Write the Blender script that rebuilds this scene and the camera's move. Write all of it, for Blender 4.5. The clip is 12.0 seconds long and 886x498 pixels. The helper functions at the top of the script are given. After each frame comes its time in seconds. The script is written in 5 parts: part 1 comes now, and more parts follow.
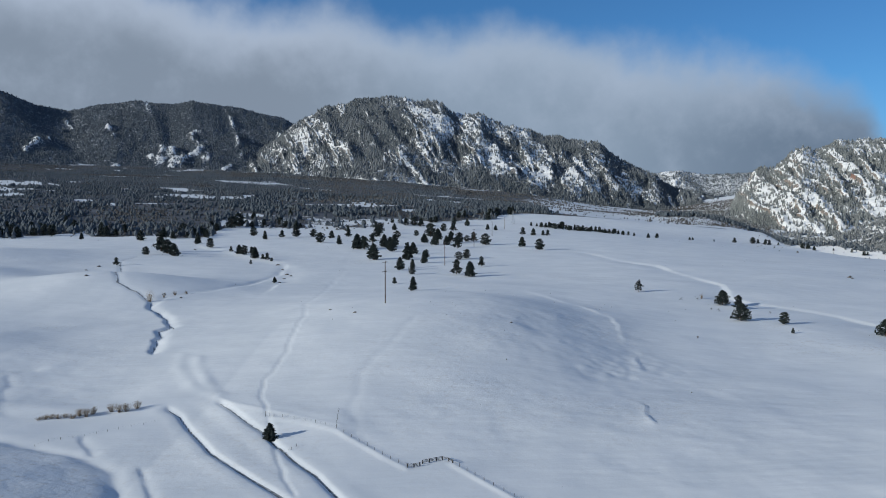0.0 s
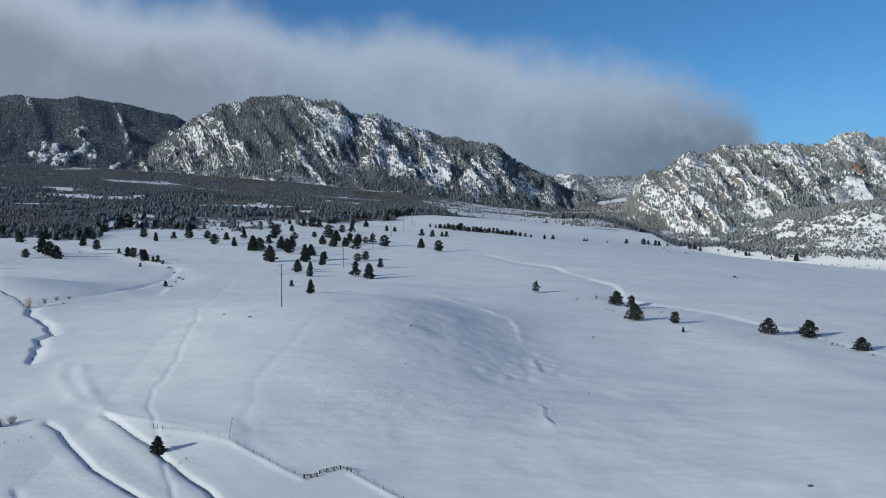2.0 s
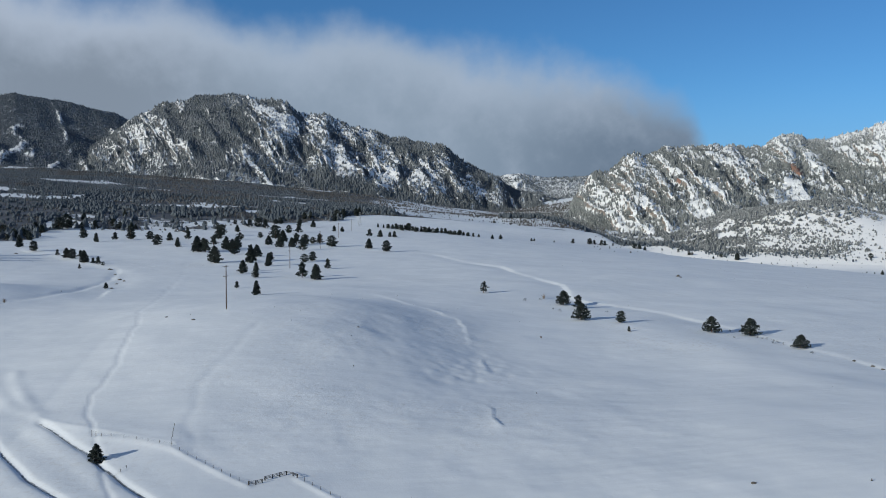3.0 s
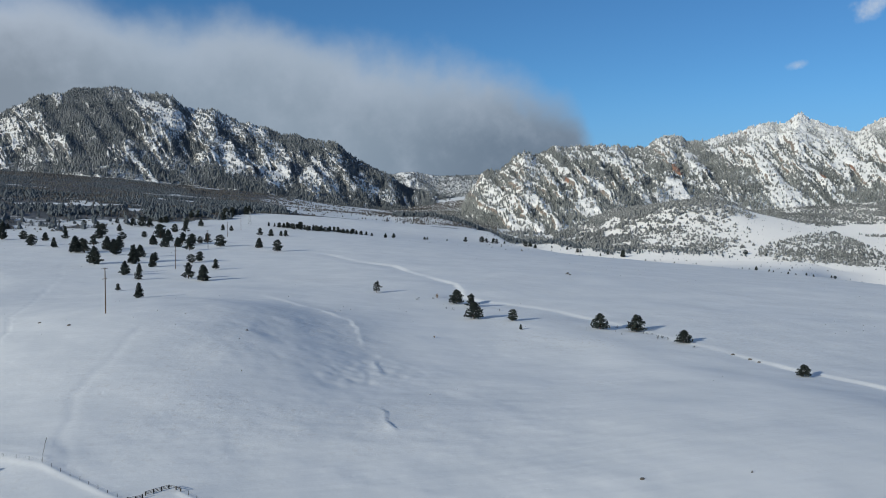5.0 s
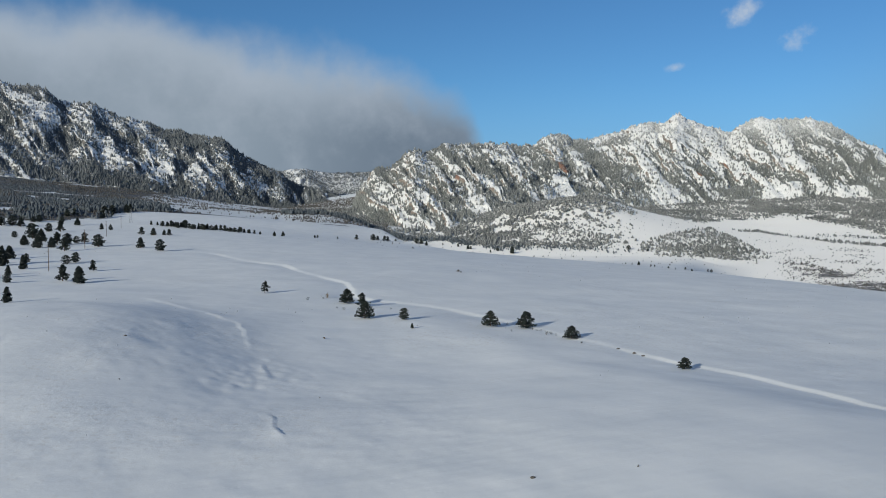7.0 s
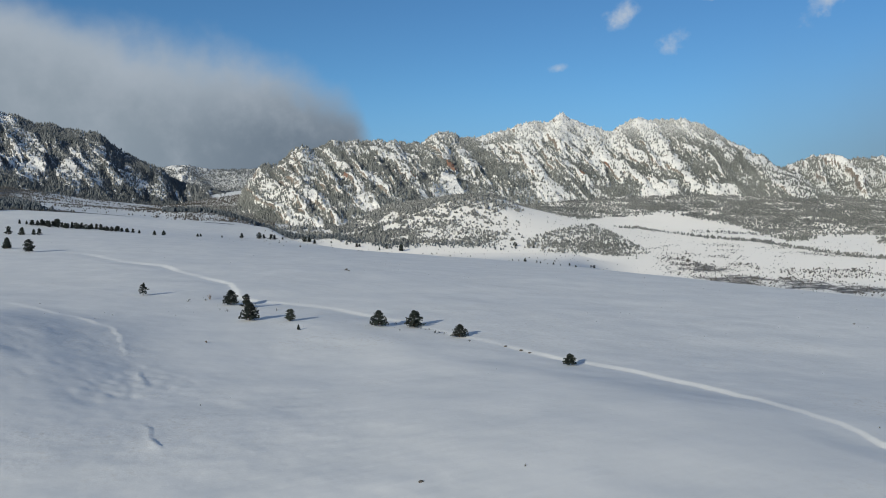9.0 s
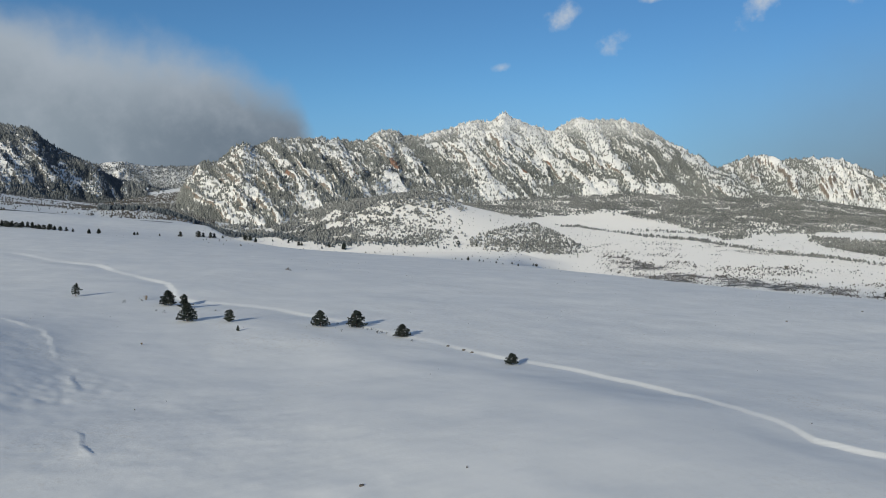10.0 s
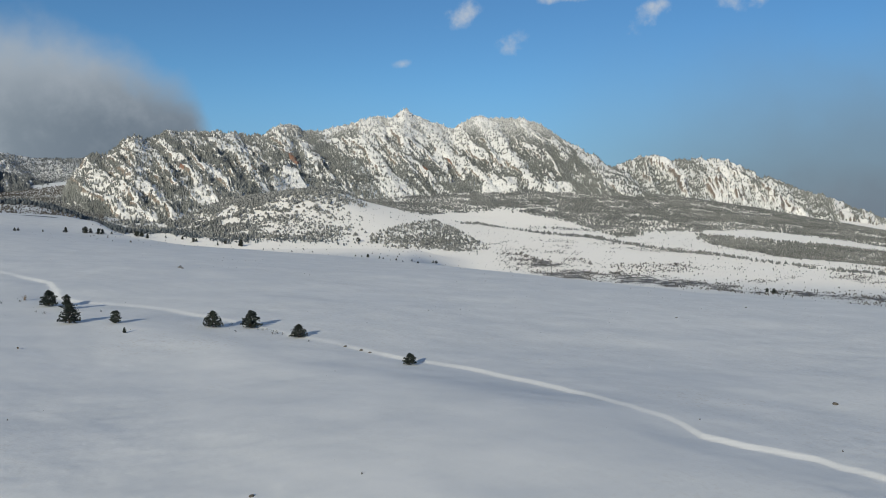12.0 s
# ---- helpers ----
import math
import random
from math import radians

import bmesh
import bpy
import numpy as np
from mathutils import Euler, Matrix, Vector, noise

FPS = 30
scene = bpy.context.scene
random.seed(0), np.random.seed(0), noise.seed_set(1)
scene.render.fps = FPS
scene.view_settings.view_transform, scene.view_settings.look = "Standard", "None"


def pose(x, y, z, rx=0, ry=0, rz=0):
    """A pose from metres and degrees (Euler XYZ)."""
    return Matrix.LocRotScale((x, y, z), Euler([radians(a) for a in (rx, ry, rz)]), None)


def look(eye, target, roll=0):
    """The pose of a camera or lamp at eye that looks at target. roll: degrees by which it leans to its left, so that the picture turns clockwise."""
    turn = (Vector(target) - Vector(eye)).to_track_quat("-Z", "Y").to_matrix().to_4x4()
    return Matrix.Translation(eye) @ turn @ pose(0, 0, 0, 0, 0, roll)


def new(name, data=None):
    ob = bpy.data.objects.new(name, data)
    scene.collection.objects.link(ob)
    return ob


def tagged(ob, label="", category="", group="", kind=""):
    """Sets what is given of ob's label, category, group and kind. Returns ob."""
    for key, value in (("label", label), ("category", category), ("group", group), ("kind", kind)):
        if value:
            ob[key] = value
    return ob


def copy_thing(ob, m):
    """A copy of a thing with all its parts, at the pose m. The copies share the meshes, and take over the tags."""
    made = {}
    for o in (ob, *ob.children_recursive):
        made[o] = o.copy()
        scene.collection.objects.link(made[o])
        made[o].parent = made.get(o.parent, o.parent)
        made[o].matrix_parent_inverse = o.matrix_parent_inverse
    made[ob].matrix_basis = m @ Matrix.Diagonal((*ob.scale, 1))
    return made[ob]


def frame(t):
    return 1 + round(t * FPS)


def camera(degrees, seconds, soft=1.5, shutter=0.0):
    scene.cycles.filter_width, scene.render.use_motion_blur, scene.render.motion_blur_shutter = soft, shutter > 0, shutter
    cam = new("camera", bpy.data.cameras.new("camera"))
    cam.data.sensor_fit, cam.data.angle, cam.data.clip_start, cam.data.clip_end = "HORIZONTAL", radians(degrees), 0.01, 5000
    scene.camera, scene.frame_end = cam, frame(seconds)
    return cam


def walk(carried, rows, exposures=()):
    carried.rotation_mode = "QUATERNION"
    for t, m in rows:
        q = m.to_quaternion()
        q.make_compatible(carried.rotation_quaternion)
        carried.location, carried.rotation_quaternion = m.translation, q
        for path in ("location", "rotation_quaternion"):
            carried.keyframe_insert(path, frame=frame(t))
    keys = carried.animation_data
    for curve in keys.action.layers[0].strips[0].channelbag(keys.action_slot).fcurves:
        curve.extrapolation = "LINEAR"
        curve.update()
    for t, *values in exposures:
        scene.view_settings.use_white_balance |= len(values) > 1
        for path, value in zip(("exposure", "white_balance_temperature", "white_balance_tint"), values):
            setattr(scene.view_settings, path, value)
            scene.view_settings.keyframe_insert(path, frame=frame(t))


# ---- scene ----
cam = camera(54.93, 12.0, 0.95)
# seconds, x, y, z, yaw, pitch, roll
ROWS = [
    (0.0, 0.00, 0.00, 45.00, 0.00, -2.23, 0.01),
    (0.5, 0.01, 0.74, 45.07, -1.69, -2.20, 0.01),
    (1.0, 0.06, 1.47, 45.14, -3.34, -2.19, -0.04),
    (1.5, 0.13, 2.18, 45.21, -5.01, -2.17, -0.07),
    (2.0, 0.22, 2.88, 45.29, -6.77, -2.15, -0.11),
    (2.5, 0.34, 3.56, 45.38, -8.47, -2.14, -0.11),
    (3.0, 0.49, 4.22, 45.46, -10.26, -2.15, -0.09),
    (5.0, 1.36, 6.74, 45.86, -17.42, -2.26, -0.06),
    (5.5, 1.65, 7.33, 45.97, -19.19, -2.29, -0.01),
    (6.0, 1.96, 7.91, 46.09, -21.05, -2.34, 0.05),
    (6.5, 2.30, 8.47, 46.21, -22.84, -2.41, 0.06),
    (7.0, 2.66, 9.02, 46.33, -24.71, -2.46, 0.13),
    (9.0, 4.39, 11.05, 46.86, -32.15, -2.67, 0.23),
    (9.5, 4.89, 11.52, 47.01, -34.00, -2.74, 0.17),
    (10.0, 5.42, 11.98, 47.16, -35.95, -2.79, 0.07),
    (10.5, 5.98, 12.42, 47.31, -37.82, -2.84, 0.02),
    (11.0, 6.56, 12.85, 47.47, -39.77, -2.88, 0.02),
    (11.5, 7.17, 13.26, 47.63, -41.23, -2.95, -0.07),
    (12.0, 7.80, 13.66, 47.80, -42.60, -3.02, -0.35),
]
walk(cam, [(t, pose(x, y, z, 90 + pitch, roll, yaw)) for t, x, y, z, yaw, pitch, roll in ROWS], exposures=[(0.0, 0.03, 6150.0, 8.0), (6.0, 0.02, 6570.0, 7.0), (12.0, -0.02, 7080.0, 7.5)])


# ---- light ----
SUN_AZ, SUN_EL = 246.0, 17.0
to_sun = Vector((math.sin(radians(SUN_AZ)) * math.cos(radians(SUN_EL)), math.cos(radians(SUN_AZ)) * math.cos(radians(SUN_EL)), math.sin(radians(SUN_EL))))
sun = new("sun", bpy.data.lights.new("sun", "SUN"))
sun.data.energy, sun.data.angle, sun.data.color = 3.75, radians(1.6), (0.950, 0.922, 0.815)
sun.matrix_world = look((0, 0, 400), Vector((0, 0, 400)) - to_sun)


class Nodes:
    """Short ways to add nodes and links to a node tree."""

    def __init__(self, tree):
        self.tree = tree
        tree.nodes.clear()

    def add(self, kind, **values):
        node = self.tree.nodes.new(kind)
        for key, value in values.items():
            if key in node.inputs:
                self.put(node.inputs[key], value)
            else:
                setattr(node, key, value)
        return node

    def put(self, socket, value):
        if isinstance(value, bpy.types.NodeSocket):
            self.tree.links.new(value, socket)
        else:
            socket.default_value = value

    def math(self, how, a, b=0.0, c=0.0):
        node = self.tree.nodes.new("ShaderNodeMath")
        node.operation = how
        for socket, value in zip(node.inputs, (a, b, c)):
            self.put(socket, value)
        return node.outputs[0]

    def ramp(self, value, low, high, out0=0.0, out1=1.0, how="SMOOTHSTEP"):
        node = self.tree.nodes.new("ShaderNodeMapRange")
        node.interpolation_type = how
        for socket, v in zip(node.inputs, (value, low, high, out0, out1)):
            self.put(socket, v)
        return node.outputs[0]

    def mix(self, fac, a, b, how="MIX"):
        node = self.tree.nodes.new("ShaderNodeMix")
        node.data_type, node.blend_type = "RGBA", how
        self.put(node.inputs[0], fac)
        self.put(node.inputs[6], a if isinstance(a, bpy.types.NodeSocket) else (*a, 1))
        self.put(node.inputs[7], b if isinstance(b, bpy.types.NodeSocket) else (*b, 1))
        return node.outputs[2]

    def noise(self, vector, scale, detail=4.0, rough=0.55, distortion=0.0):
        node = self.add("ShaderNodeTexNoise", Scale=scale, Detail=detail, Roughness=rough, Distortion=distortion)
        if vector is not None:
            self.put(node.inputs["Vector"], vector)
        return node.outputs[0]


world = bpy.data.worlds.new("world")
world.use_nodes = True
scene.world = world
n = Nodes(world.node_tree)
sky = n.add("ShaderNodeTexSky", sky_type="NISHITA", sun_disc=False)
sky.sun_elevation, sky.sun_rotation = radians(SUN_EL), radians(SUN_AZ)
sky.altitude, sky.air_density, sky.dust_density, sky.ozone_density = 1700, 1.0, 0.1, 2.0
SKY = (0.039, 0.069, 0.096)
way = n.add("ShaderNodeTexCoord").outputs["Generated"]
axes = n.add("ShaderNodeSeparateXYZ", Vector=way)
az = n.math("DEGREES", n.math("ARCTAN2", axes.outputs[0], axes.outputs[1]))
el = n.math("DEGREES", n.math("ARCSINE", axes.outputs[2]))
clear = n.mix(1.0, sky.outputs[0], SKY, "MULTIPLY")
clear = n.mix(n.ramp(el, 9.0, 1.0, 0.0, 0.55), clear, (0.16, 0.31, 0.62))
# the cloud bank behind the southern mountains: its top edge over the azimuth
top = n.add("ShaderNodeFloatCurve", Value=n.ramp(az, -40, 40, how="LINEAR"))
curve = top.mapping.curves[0]
curve.points[0].location, curve.points[1].location = (0.0, 0.74), (1.0, 0.0)
for a, e in ((-17, 13.7), (-7, 12.0), (3, 11.1), (12, 10.3), (20, 8.4), (25, 7.0), (27.5, 3.0), (29, 0.0)):
    curve.points.new((a + 40) / 80, e / 20)
top.mapping.update()
billow = n.noise(way, 9.0, 4.0, 0.5)
fine = n.noise(way, 40.0, 4.0, 0.55)
edge = n.math("MULTIPLY", top.outputs[0], 20.0)
depth = n.math("SUBTRACT", edge, el)
depth = n.math("ADD", depth, n.math("MULTIPLY", n.math("SUBTRACT", billow, 0.5), 5.0))
depth = n.math("ADD", depth, n.math("MULTIPLY", n.math("SUBTRACT", fine, 0.5), 1.3))
cover = n.ramp(depth, -2.4, 1.5)
grey = n.mix(n.ramp(depth, 0.3, 4.5), (0.42, 0.475, 0.57), (0.23, 0.27, 0.33))
grey = n.mix(n.math("MULTIPLY", n.ramp(el, 6.5, 2.5), n.ramp(az, -10, 0, 1.0, 0.45)), grey, (0.135, 0.18, 0.245))
grey = n.mix(n.ramp(az, -12, 2, 0.0, 0.5), grey, (0.305, 0.38, 0.475))
grey = n.mix(n.math("MULTIPLY", n.ramp(az, 9, 23, 0.0, 0.8), n.ramp(el, 10.0, 4.5)), grey, (0.125, 0.166, 0.228))
grey = n.mix(n.ramp(n.noise(way, 13.0, 5.0, 0.6), 0.45, 0.75, 0.0, 0.35), grey, (0.40, 0.455, 0.55))
seen = n.mix(n.math("MULTIPLY", cover, 0.97), clear, grey)
# thin grey haze low over the northern end of the range
haze = n.math("MULTIPLY", n.ramp(az, 44, 68), n.ramp(n.math("ADD", el, n.math("MULTIPLY", billow, 4.0)), 15.0, 4.0))
seen = n.mix(n.math("MULTIPLY", haze, 0.8), seen, (0.165, 0.22, 0.295))
# torn wisps high over the northern peaks
for a, e, wide, tall in ((43.7, 12.4, 1.7, 1.5), (47.1, 10.6, 1.6, 1.3), (39.7, 9.2, 1.1, 0.5), (56.0, 12.1, 1.7, 1.6), (50.5, 13.4, 3.5, 0.6), (62, 13.0, 3.0, 1.4)):
    du = n.math("DIVIDE", n.math("SUBTRACT", n.math("SUBTRACT", az, a), n.math("MULTIPLY", n.math("SUBTRACT", el, e), 0.6)), wide)
    dv = n.math("DIVIDE", n.math("SUBTRACT", el, e), tall)
    far = n.math("ADD", n.math("MULTIPLY", du, du), n.math("MULTIPLY", dv, dv))
    puff = n.math("SUBTRACT", n.math("MULTIPLY", fine, 1.9), n.math("ADD", far, 0.45))
    seen = n.mix(n.ramp(puff, 0.0, 0.9, 0.0, 0.75), seen, (0.55, 0.60, 0.68))
# a bright broken veil of cloud high overhead, unseen, added to fill the shadows
fill_veil = n.math("MULTIPLY", n.ramp(el, 18.0, 42.0), n.ramp(n.noise(way, 2.2, 4.0, 0.55), 0.30, 0.62))
seen = n.mix(n.math("MULTIPLY", fill_veil, 0.22), seen, (0.66, 0.72, 0.80))
back = n.add("ShaderNodeBackground", Color=seen, Strength=1.0)
n.add("ShaderNodeOutputWorld", Surface=back.outputs[0])


# ---- materials ----
def material(name, build, rough=0.8, bump=0.0, powder=0.0):
    """build(n, place) returns colour, height (or None) and roughness (or None); powder is the diffuse roughness, or the name of the attribute that holds it."""
    m = bpy.data.materials.new(name)
    m.use_nodes = True
    n = Nodes(m.node_tree)
    place = n.add("ShaderNodeNewGeometry").outputs["Position"]
    colour, height, gloss = build(n, place)
    shade = n.add("ShaderNodeBsdfPrincipled")
    n.put(shade.inputs["Base Color"], colour if isinstance(colour, bpy.types.NodeSocket) else (*colour, 1))
    n.put(shade.inputs["Roughness"], rough if gloss is None else gloss)
    shade.inputs["Specular IOR Level"].default_value = 0.2
    if isinstance(powder, str):
        powder = n.math("MULTIPLY", n.add("ShaderNodeAttribute", attribute_name=powder).outputs["Fac"], 0.17)
    n.put(shade.inputs["Diffuse Roughness"], powder)
    if height is not None:
        relief = n.add("ShaderNodeBump", Strength=1.0, Distance=bump, Height=height)
        n.put(shade.inputs["Normal"], relief.outputs[0])
    n.add("ShaderNodeOutputMaterial", Surface=shade.outputs[0])
    return m


def snow_field(n, place):
    big = n.noise(place, 0.012, 4.0, 0.55)
    mid = n.noise(place, 0.06, 2.0, 0.5)
    tiny = n.noise(place, 0.7, 5.0, 0.65)
    scour = n.add("ShaderNodeAttribute", attribute_name="scour").outputs["Fac"]
    long = n.add("ShaderNodeMapping", Vector=place)
    long.inputs["Scale"].default_value = (0.10, 0.42, 0.3)
    long.inputs["Rotation"].default_value = (0, 0, 0.5)
    drift = n.noise(long.outputs[0], 1.0, 1.5, 0.5)
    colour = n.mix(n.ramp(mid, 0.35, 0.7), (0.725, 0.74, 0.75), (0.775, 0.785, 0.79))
    # the valley's stronger sunlight, put into the snow as a lighter, warmer colour
    sunny = n.add("ShaderNodeAttribute", attribute_name="sunny").outputs["Fac"]
    colour = n.mix(sunny, colour, (0.95, 0.915, 0.865))
    straw = n.math("MULTIPLY", n.math("MAXIMUM", n.ramp(big, 0.52, 0.75), n.math("MULTIPLY", scour, 0.8)), n.ramp(tiny, 0.5, 0.72))
    colour = n.mix(n.math("MULTIPLY", straw, 0.62), colour, (0.50, 0.45, 0.385))
    dents = n.math("MULTIPLY", n.ramp(n.noise(place, 0.38, 2.0, 0.5), 0.60, 0.78), n.ramp(n.noise(place, 0.03, 2.0), 0.40, 0.60))
    broken = n.math("MULTIPLY", n.noise(place, 0.55, 5.0, 0.72), scour)
    relief = n.math("ADD", n.math("MULTIPLY", mid, 0.8), n.math("ADD", n.math("MULTIPLY", tiny, 0.045), n.math("MULTIPLY", dents, -0.035)))
    relief = n.math("ADD", relief, n.math("ADD", n.math("MULTIPLY", broken, 0.22), n.math("MULTIPLY", drift, 0.12)))
    # brush, leaf litter and needles under the woods, darkened bluish for the trees' shade
    brush_shade = n.add("ShaderNodeAttribute", attribute_name="brush_shade").outputs["Fac"]
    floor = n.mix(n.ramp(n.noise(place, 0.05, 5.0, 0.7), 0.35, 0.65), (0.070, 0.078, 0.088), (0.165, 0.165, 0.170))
    colour = n.mix(n.ramp(n.math("ADD", brush_shade, n.math("MULTIPLY", n.math("SUBTRACT", n.noise(place, 0.09, 5.0, 0.7), 0.5), 1.1)), 0.35, 0.55), colour, floor)
    return colour, relief, None


SNOW = material("snow_field", snow_field, 0.75, 0.6, "sunny")


def mountain_ground(rock, litter, snow_amount, between):
    """Slabs of rock under snow, and thinly snowed forest floor between them."""
    def build(n, place):
        g = n.add("ShaderNodeNewGeometry")
        up = n.add("ShaderNodeSeparateXYZ", Vector=g.outputs["Normal"]).outputs[2]
        mid = n.noise(place, 0.05, 6.0, 0.72)
        small = n.noise(place, 0.20, 4.0, 0.7)
        cover = n.add("ShaderNodeAttribute", attribute_name="cover").outputs["Fac"]
        red = n.add("ShaderNodeAttribute", attribute_name="red_rock").outputs["Fac"]
        stone = n.mix(n.ramp(small, 0.3, 0.7), tuple(c * 0.5 for c in rock), tuple(c * 1.3 for c in rock))
        stone = n.mix(n.ramp(red, 0.3, 0.7), stone, n.mix(small, (0.20, 0.11, 0.08), (0.34, 0.20, 0.15)))
        grains = n.math("ADD", n.math("MULTIPLY", n.math("SUBTRACT", mid, 0.5), 1.7), n.math("MULTIPLY", n.math("SUBTRACT", small, 0.5), 1.1))
        lie = n.math("ADD", n.math("MULTIPLY_ADD", up, 1.6, grains), n.math("SUBTRACT", snow_amount, n.math("MULTIPLY", n.ramp(red, 0.3, 0.7), 0.75)))
        slab = n.mix(n.ramp(lie, 0.30, 0.42), stone, (0.88, 0.865, 0.84))
        floor = n.mix(n.ramp(n.math("ADD", small, n.math("MULTIPLY", mid, 0.6)), 0.72 - between, 0.92 - between), litter, (0.80, 0.80, 0.79))
        colour = n.mix(n.ramp(n.math("ADD", cover, n.math("MULTIPLY", grains, 0.35)), -0.05, 0.12), floor, slab)
        return colour, n.math("ADD", mid, n.math("MULTIPLY", small, 0.5)), None
    return build


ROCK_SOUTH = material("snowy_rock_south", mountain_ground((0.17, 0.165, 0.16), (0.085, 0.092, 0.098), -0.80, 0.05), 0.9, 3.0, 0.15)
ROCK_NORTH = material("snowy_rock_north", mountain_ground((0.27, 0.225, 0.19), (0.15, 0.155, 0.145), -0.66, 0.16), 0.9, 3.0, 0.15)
# cloud shade and haze are put into this bluish rock and litter
ROCK_HAZY = material("wooded_rock_hazy", mountain_ground((0.115, 0.13, 0.145), (0.075, 0.088, 0.102), -0.9, -0.10), 0.9, 4.0)


def needles(dark, light, frost, amount, rime=0.0):
    def build(n, place):
        g = n.add("ShaderNodeNewGeometry")
        each = g.outputs["Random Per Island"]
        up = n.add("ShaderNodeSeparateXYZ", Vector=g.outputs["Normal"]).outputs[2]
        tone = n.math("ADD", n.math("MULTIPLY", each, 0.5), n.math("MULTIPLY", n.ramp(n.noise(place, 0.007, 4.0, 0.6), 0.38, 0.62), 0.5))
        colour = n.mix(tone, dark, light)
        high = n.add("ShaderNodeSeparateXYZ", Vector=place).outputs[2]
        flake = n.math("ADD", n.math("MULTIPLY_ADD", up, 0.25, n.ramp(high, 200, 360, 0.0, rime)), n.noise(place, 0.9, 3.0, 0.7))
        colour = n.mix(n.ramp(flake, 0.86 - amount, 1.02 - amount), colour, frost)
        return colour, None, None
    return build


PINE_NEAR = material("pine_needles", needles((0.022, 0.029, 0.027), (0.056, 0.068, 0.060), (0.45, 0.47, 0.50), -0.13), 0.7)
# far needles paled and blued: haze and cloud shade put into the colour
PINE_HAZY = material("pine_forest_hazy", needles((0.078, 0.092, 0.104), (0.100, 0.115, 0.130), (0.28, 0.31, 0.34), -0.08), 0.8)
# dusted with snow, and the dark tones lifted to carry the haze
PINE_SOUTH = material("pine_forest_dusted_hazy", needles((0.090, 0.102, 0.108), (0.19, 0.20, 0.204), (0.60, 0.62, 0.64), 0.17, 0.05), 0.8)
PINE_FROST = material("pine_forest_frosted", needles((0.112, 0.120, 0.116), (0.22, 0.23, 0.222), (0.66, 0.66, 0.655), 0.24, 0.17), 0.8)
PINE_SLOPE = material("pine_forest_slope", needles((0.070, 0.077, 0.076), (0.185, 0.190, 0.185), (0.62, 0.62, 0.62), 0.24), 0.8)
SCRUB = material("bare_scrub", needles((0.065, 0.061, 0.057), (0.115, 0.108, 0.100), (0.4, 0.4, 0.4), 0.0), 0.9)


def streaked(dark, light, size=(30, 30, 3)):
    def build(n, place):
        local = n.add("ShaderNodeTexCoord").outputs["Object"]
        scaled = n.add("ShaderNodeMapping", Vector=local)
        scaled.inputs["Scale"].default_value = size
        grain = n.noise(scaled.outputs[0], 1.0, 5.0, 0.65)
        blot = n.noise(local, 1.2, 3.0)
        colour = n.mix(n.ramp(grain, 0.3, 0.7), dark, light)
        return n.mix(n.math("MULTIPLY", blot, 0.4), colour, dark), grain, None
    return build


BARK = material("pine_bark", streaked((0.05, 0.033, 0.022), (0.16, 0.09, 0.055)), 0.9, 0.03)
POLE_WOOD = material("weathered_pole_wood", streaked((0.10, 0.065, 0.045), (0.20, 0.14, 0.10)), 0.85, 0.01)
FENCE_WOOD = material("grey_fence_wood", streaked((0.032, 0.030, 0.029), (0.09, 0.083, 0.078)), 0.9, 0.01)
TWIG = material("dry_twigs", streaked((0.16, 0.12, 0.085), (0.32, 0.25, 0.18), (6, 6, 6)), 0.9, 0.01)
STEEL = material("galvanised_wire", lambda n, p: ((0.25, 0.26, 0.27), None, None), 0.5)
CERAMIC = material("grey_insulator", lambda n, p: (n.mix(n.noise(p, 20.0), (0.25, 0.25, 0.26), (0.4, 0.4, 0.4)), None, None), 0.35)
WATER_AND_SHADE = material("creek_mud_ice_and_shade", lambda n, p: (n.mix(n.ramp(n.noise(p, 0.6, 5.0, 0.7), 0.4, 0.65), (0.16, 0.165, 0.17), (0.50, 0.52, 0.54)), None, None), 0.6)
STONE = material("dark_stone", lambda n, p: (n.mix(n.noise(p, 1.5, 6.0), (0.05, 0.045, 0.04), (0.18, 0.16, 0.14)), n.noise(p, 4.0), None), 0.95, 0.1)


# ---- the lie of the land ----
# terrain begin
def smooth(a, b, v):
    k = np.clip((v - a) / (b - a), 0.0, 1.0)
    return k * k * (3 - 2 * k)


def lattice(ix, iy, seed):
    n = (ix * 374761393 + iy * 668265263 + seed * 144269) & 0xFFFFFFFF
    n = ((n ^ (n >> 13)) * 1274126177) & 0xFFFFFFFF
    return ((n ^ (n >> 16)) & 0xFFFF) / 32767.5 - 1.0


def value_noise(x, y, seed=0):
    """Smooth noise from -1 to 1 with a grid of one unit."""
    x0, y0 = np.floor(x), np.floor(y)
    u, v = x - x0, y - y0
    u, v = u * u * (3 - 2 * u), v * v * (3 - 2 * v)
    a, b = x0.astype(np.int64), y0.astype(np.int64)
    low = lattice(a, b, seed) * (1 - u) + lattice(a + 1, b, seed) * u
    high = lattice(a, b + 1, seed) * (1 - u) + lattice(a + 1, b + 1, seed) * u
    return low * (1 - v) + high * v


def fractal(x, y, size, octaves=4, seed=0, gain=0.5):
    total, amp, norm = 0.0, 1.0, 0.0
    for k in range(octaves):
        c, s = math.cos(0.6 * k), math.sin(0.6 * k)
        total = total + amp * value_noise((c * x - s * y) / size, (s * x + c * y) / size, seed + k)
        norm += amp
        amp *= gain
        size *= 0.5
    return total / norm


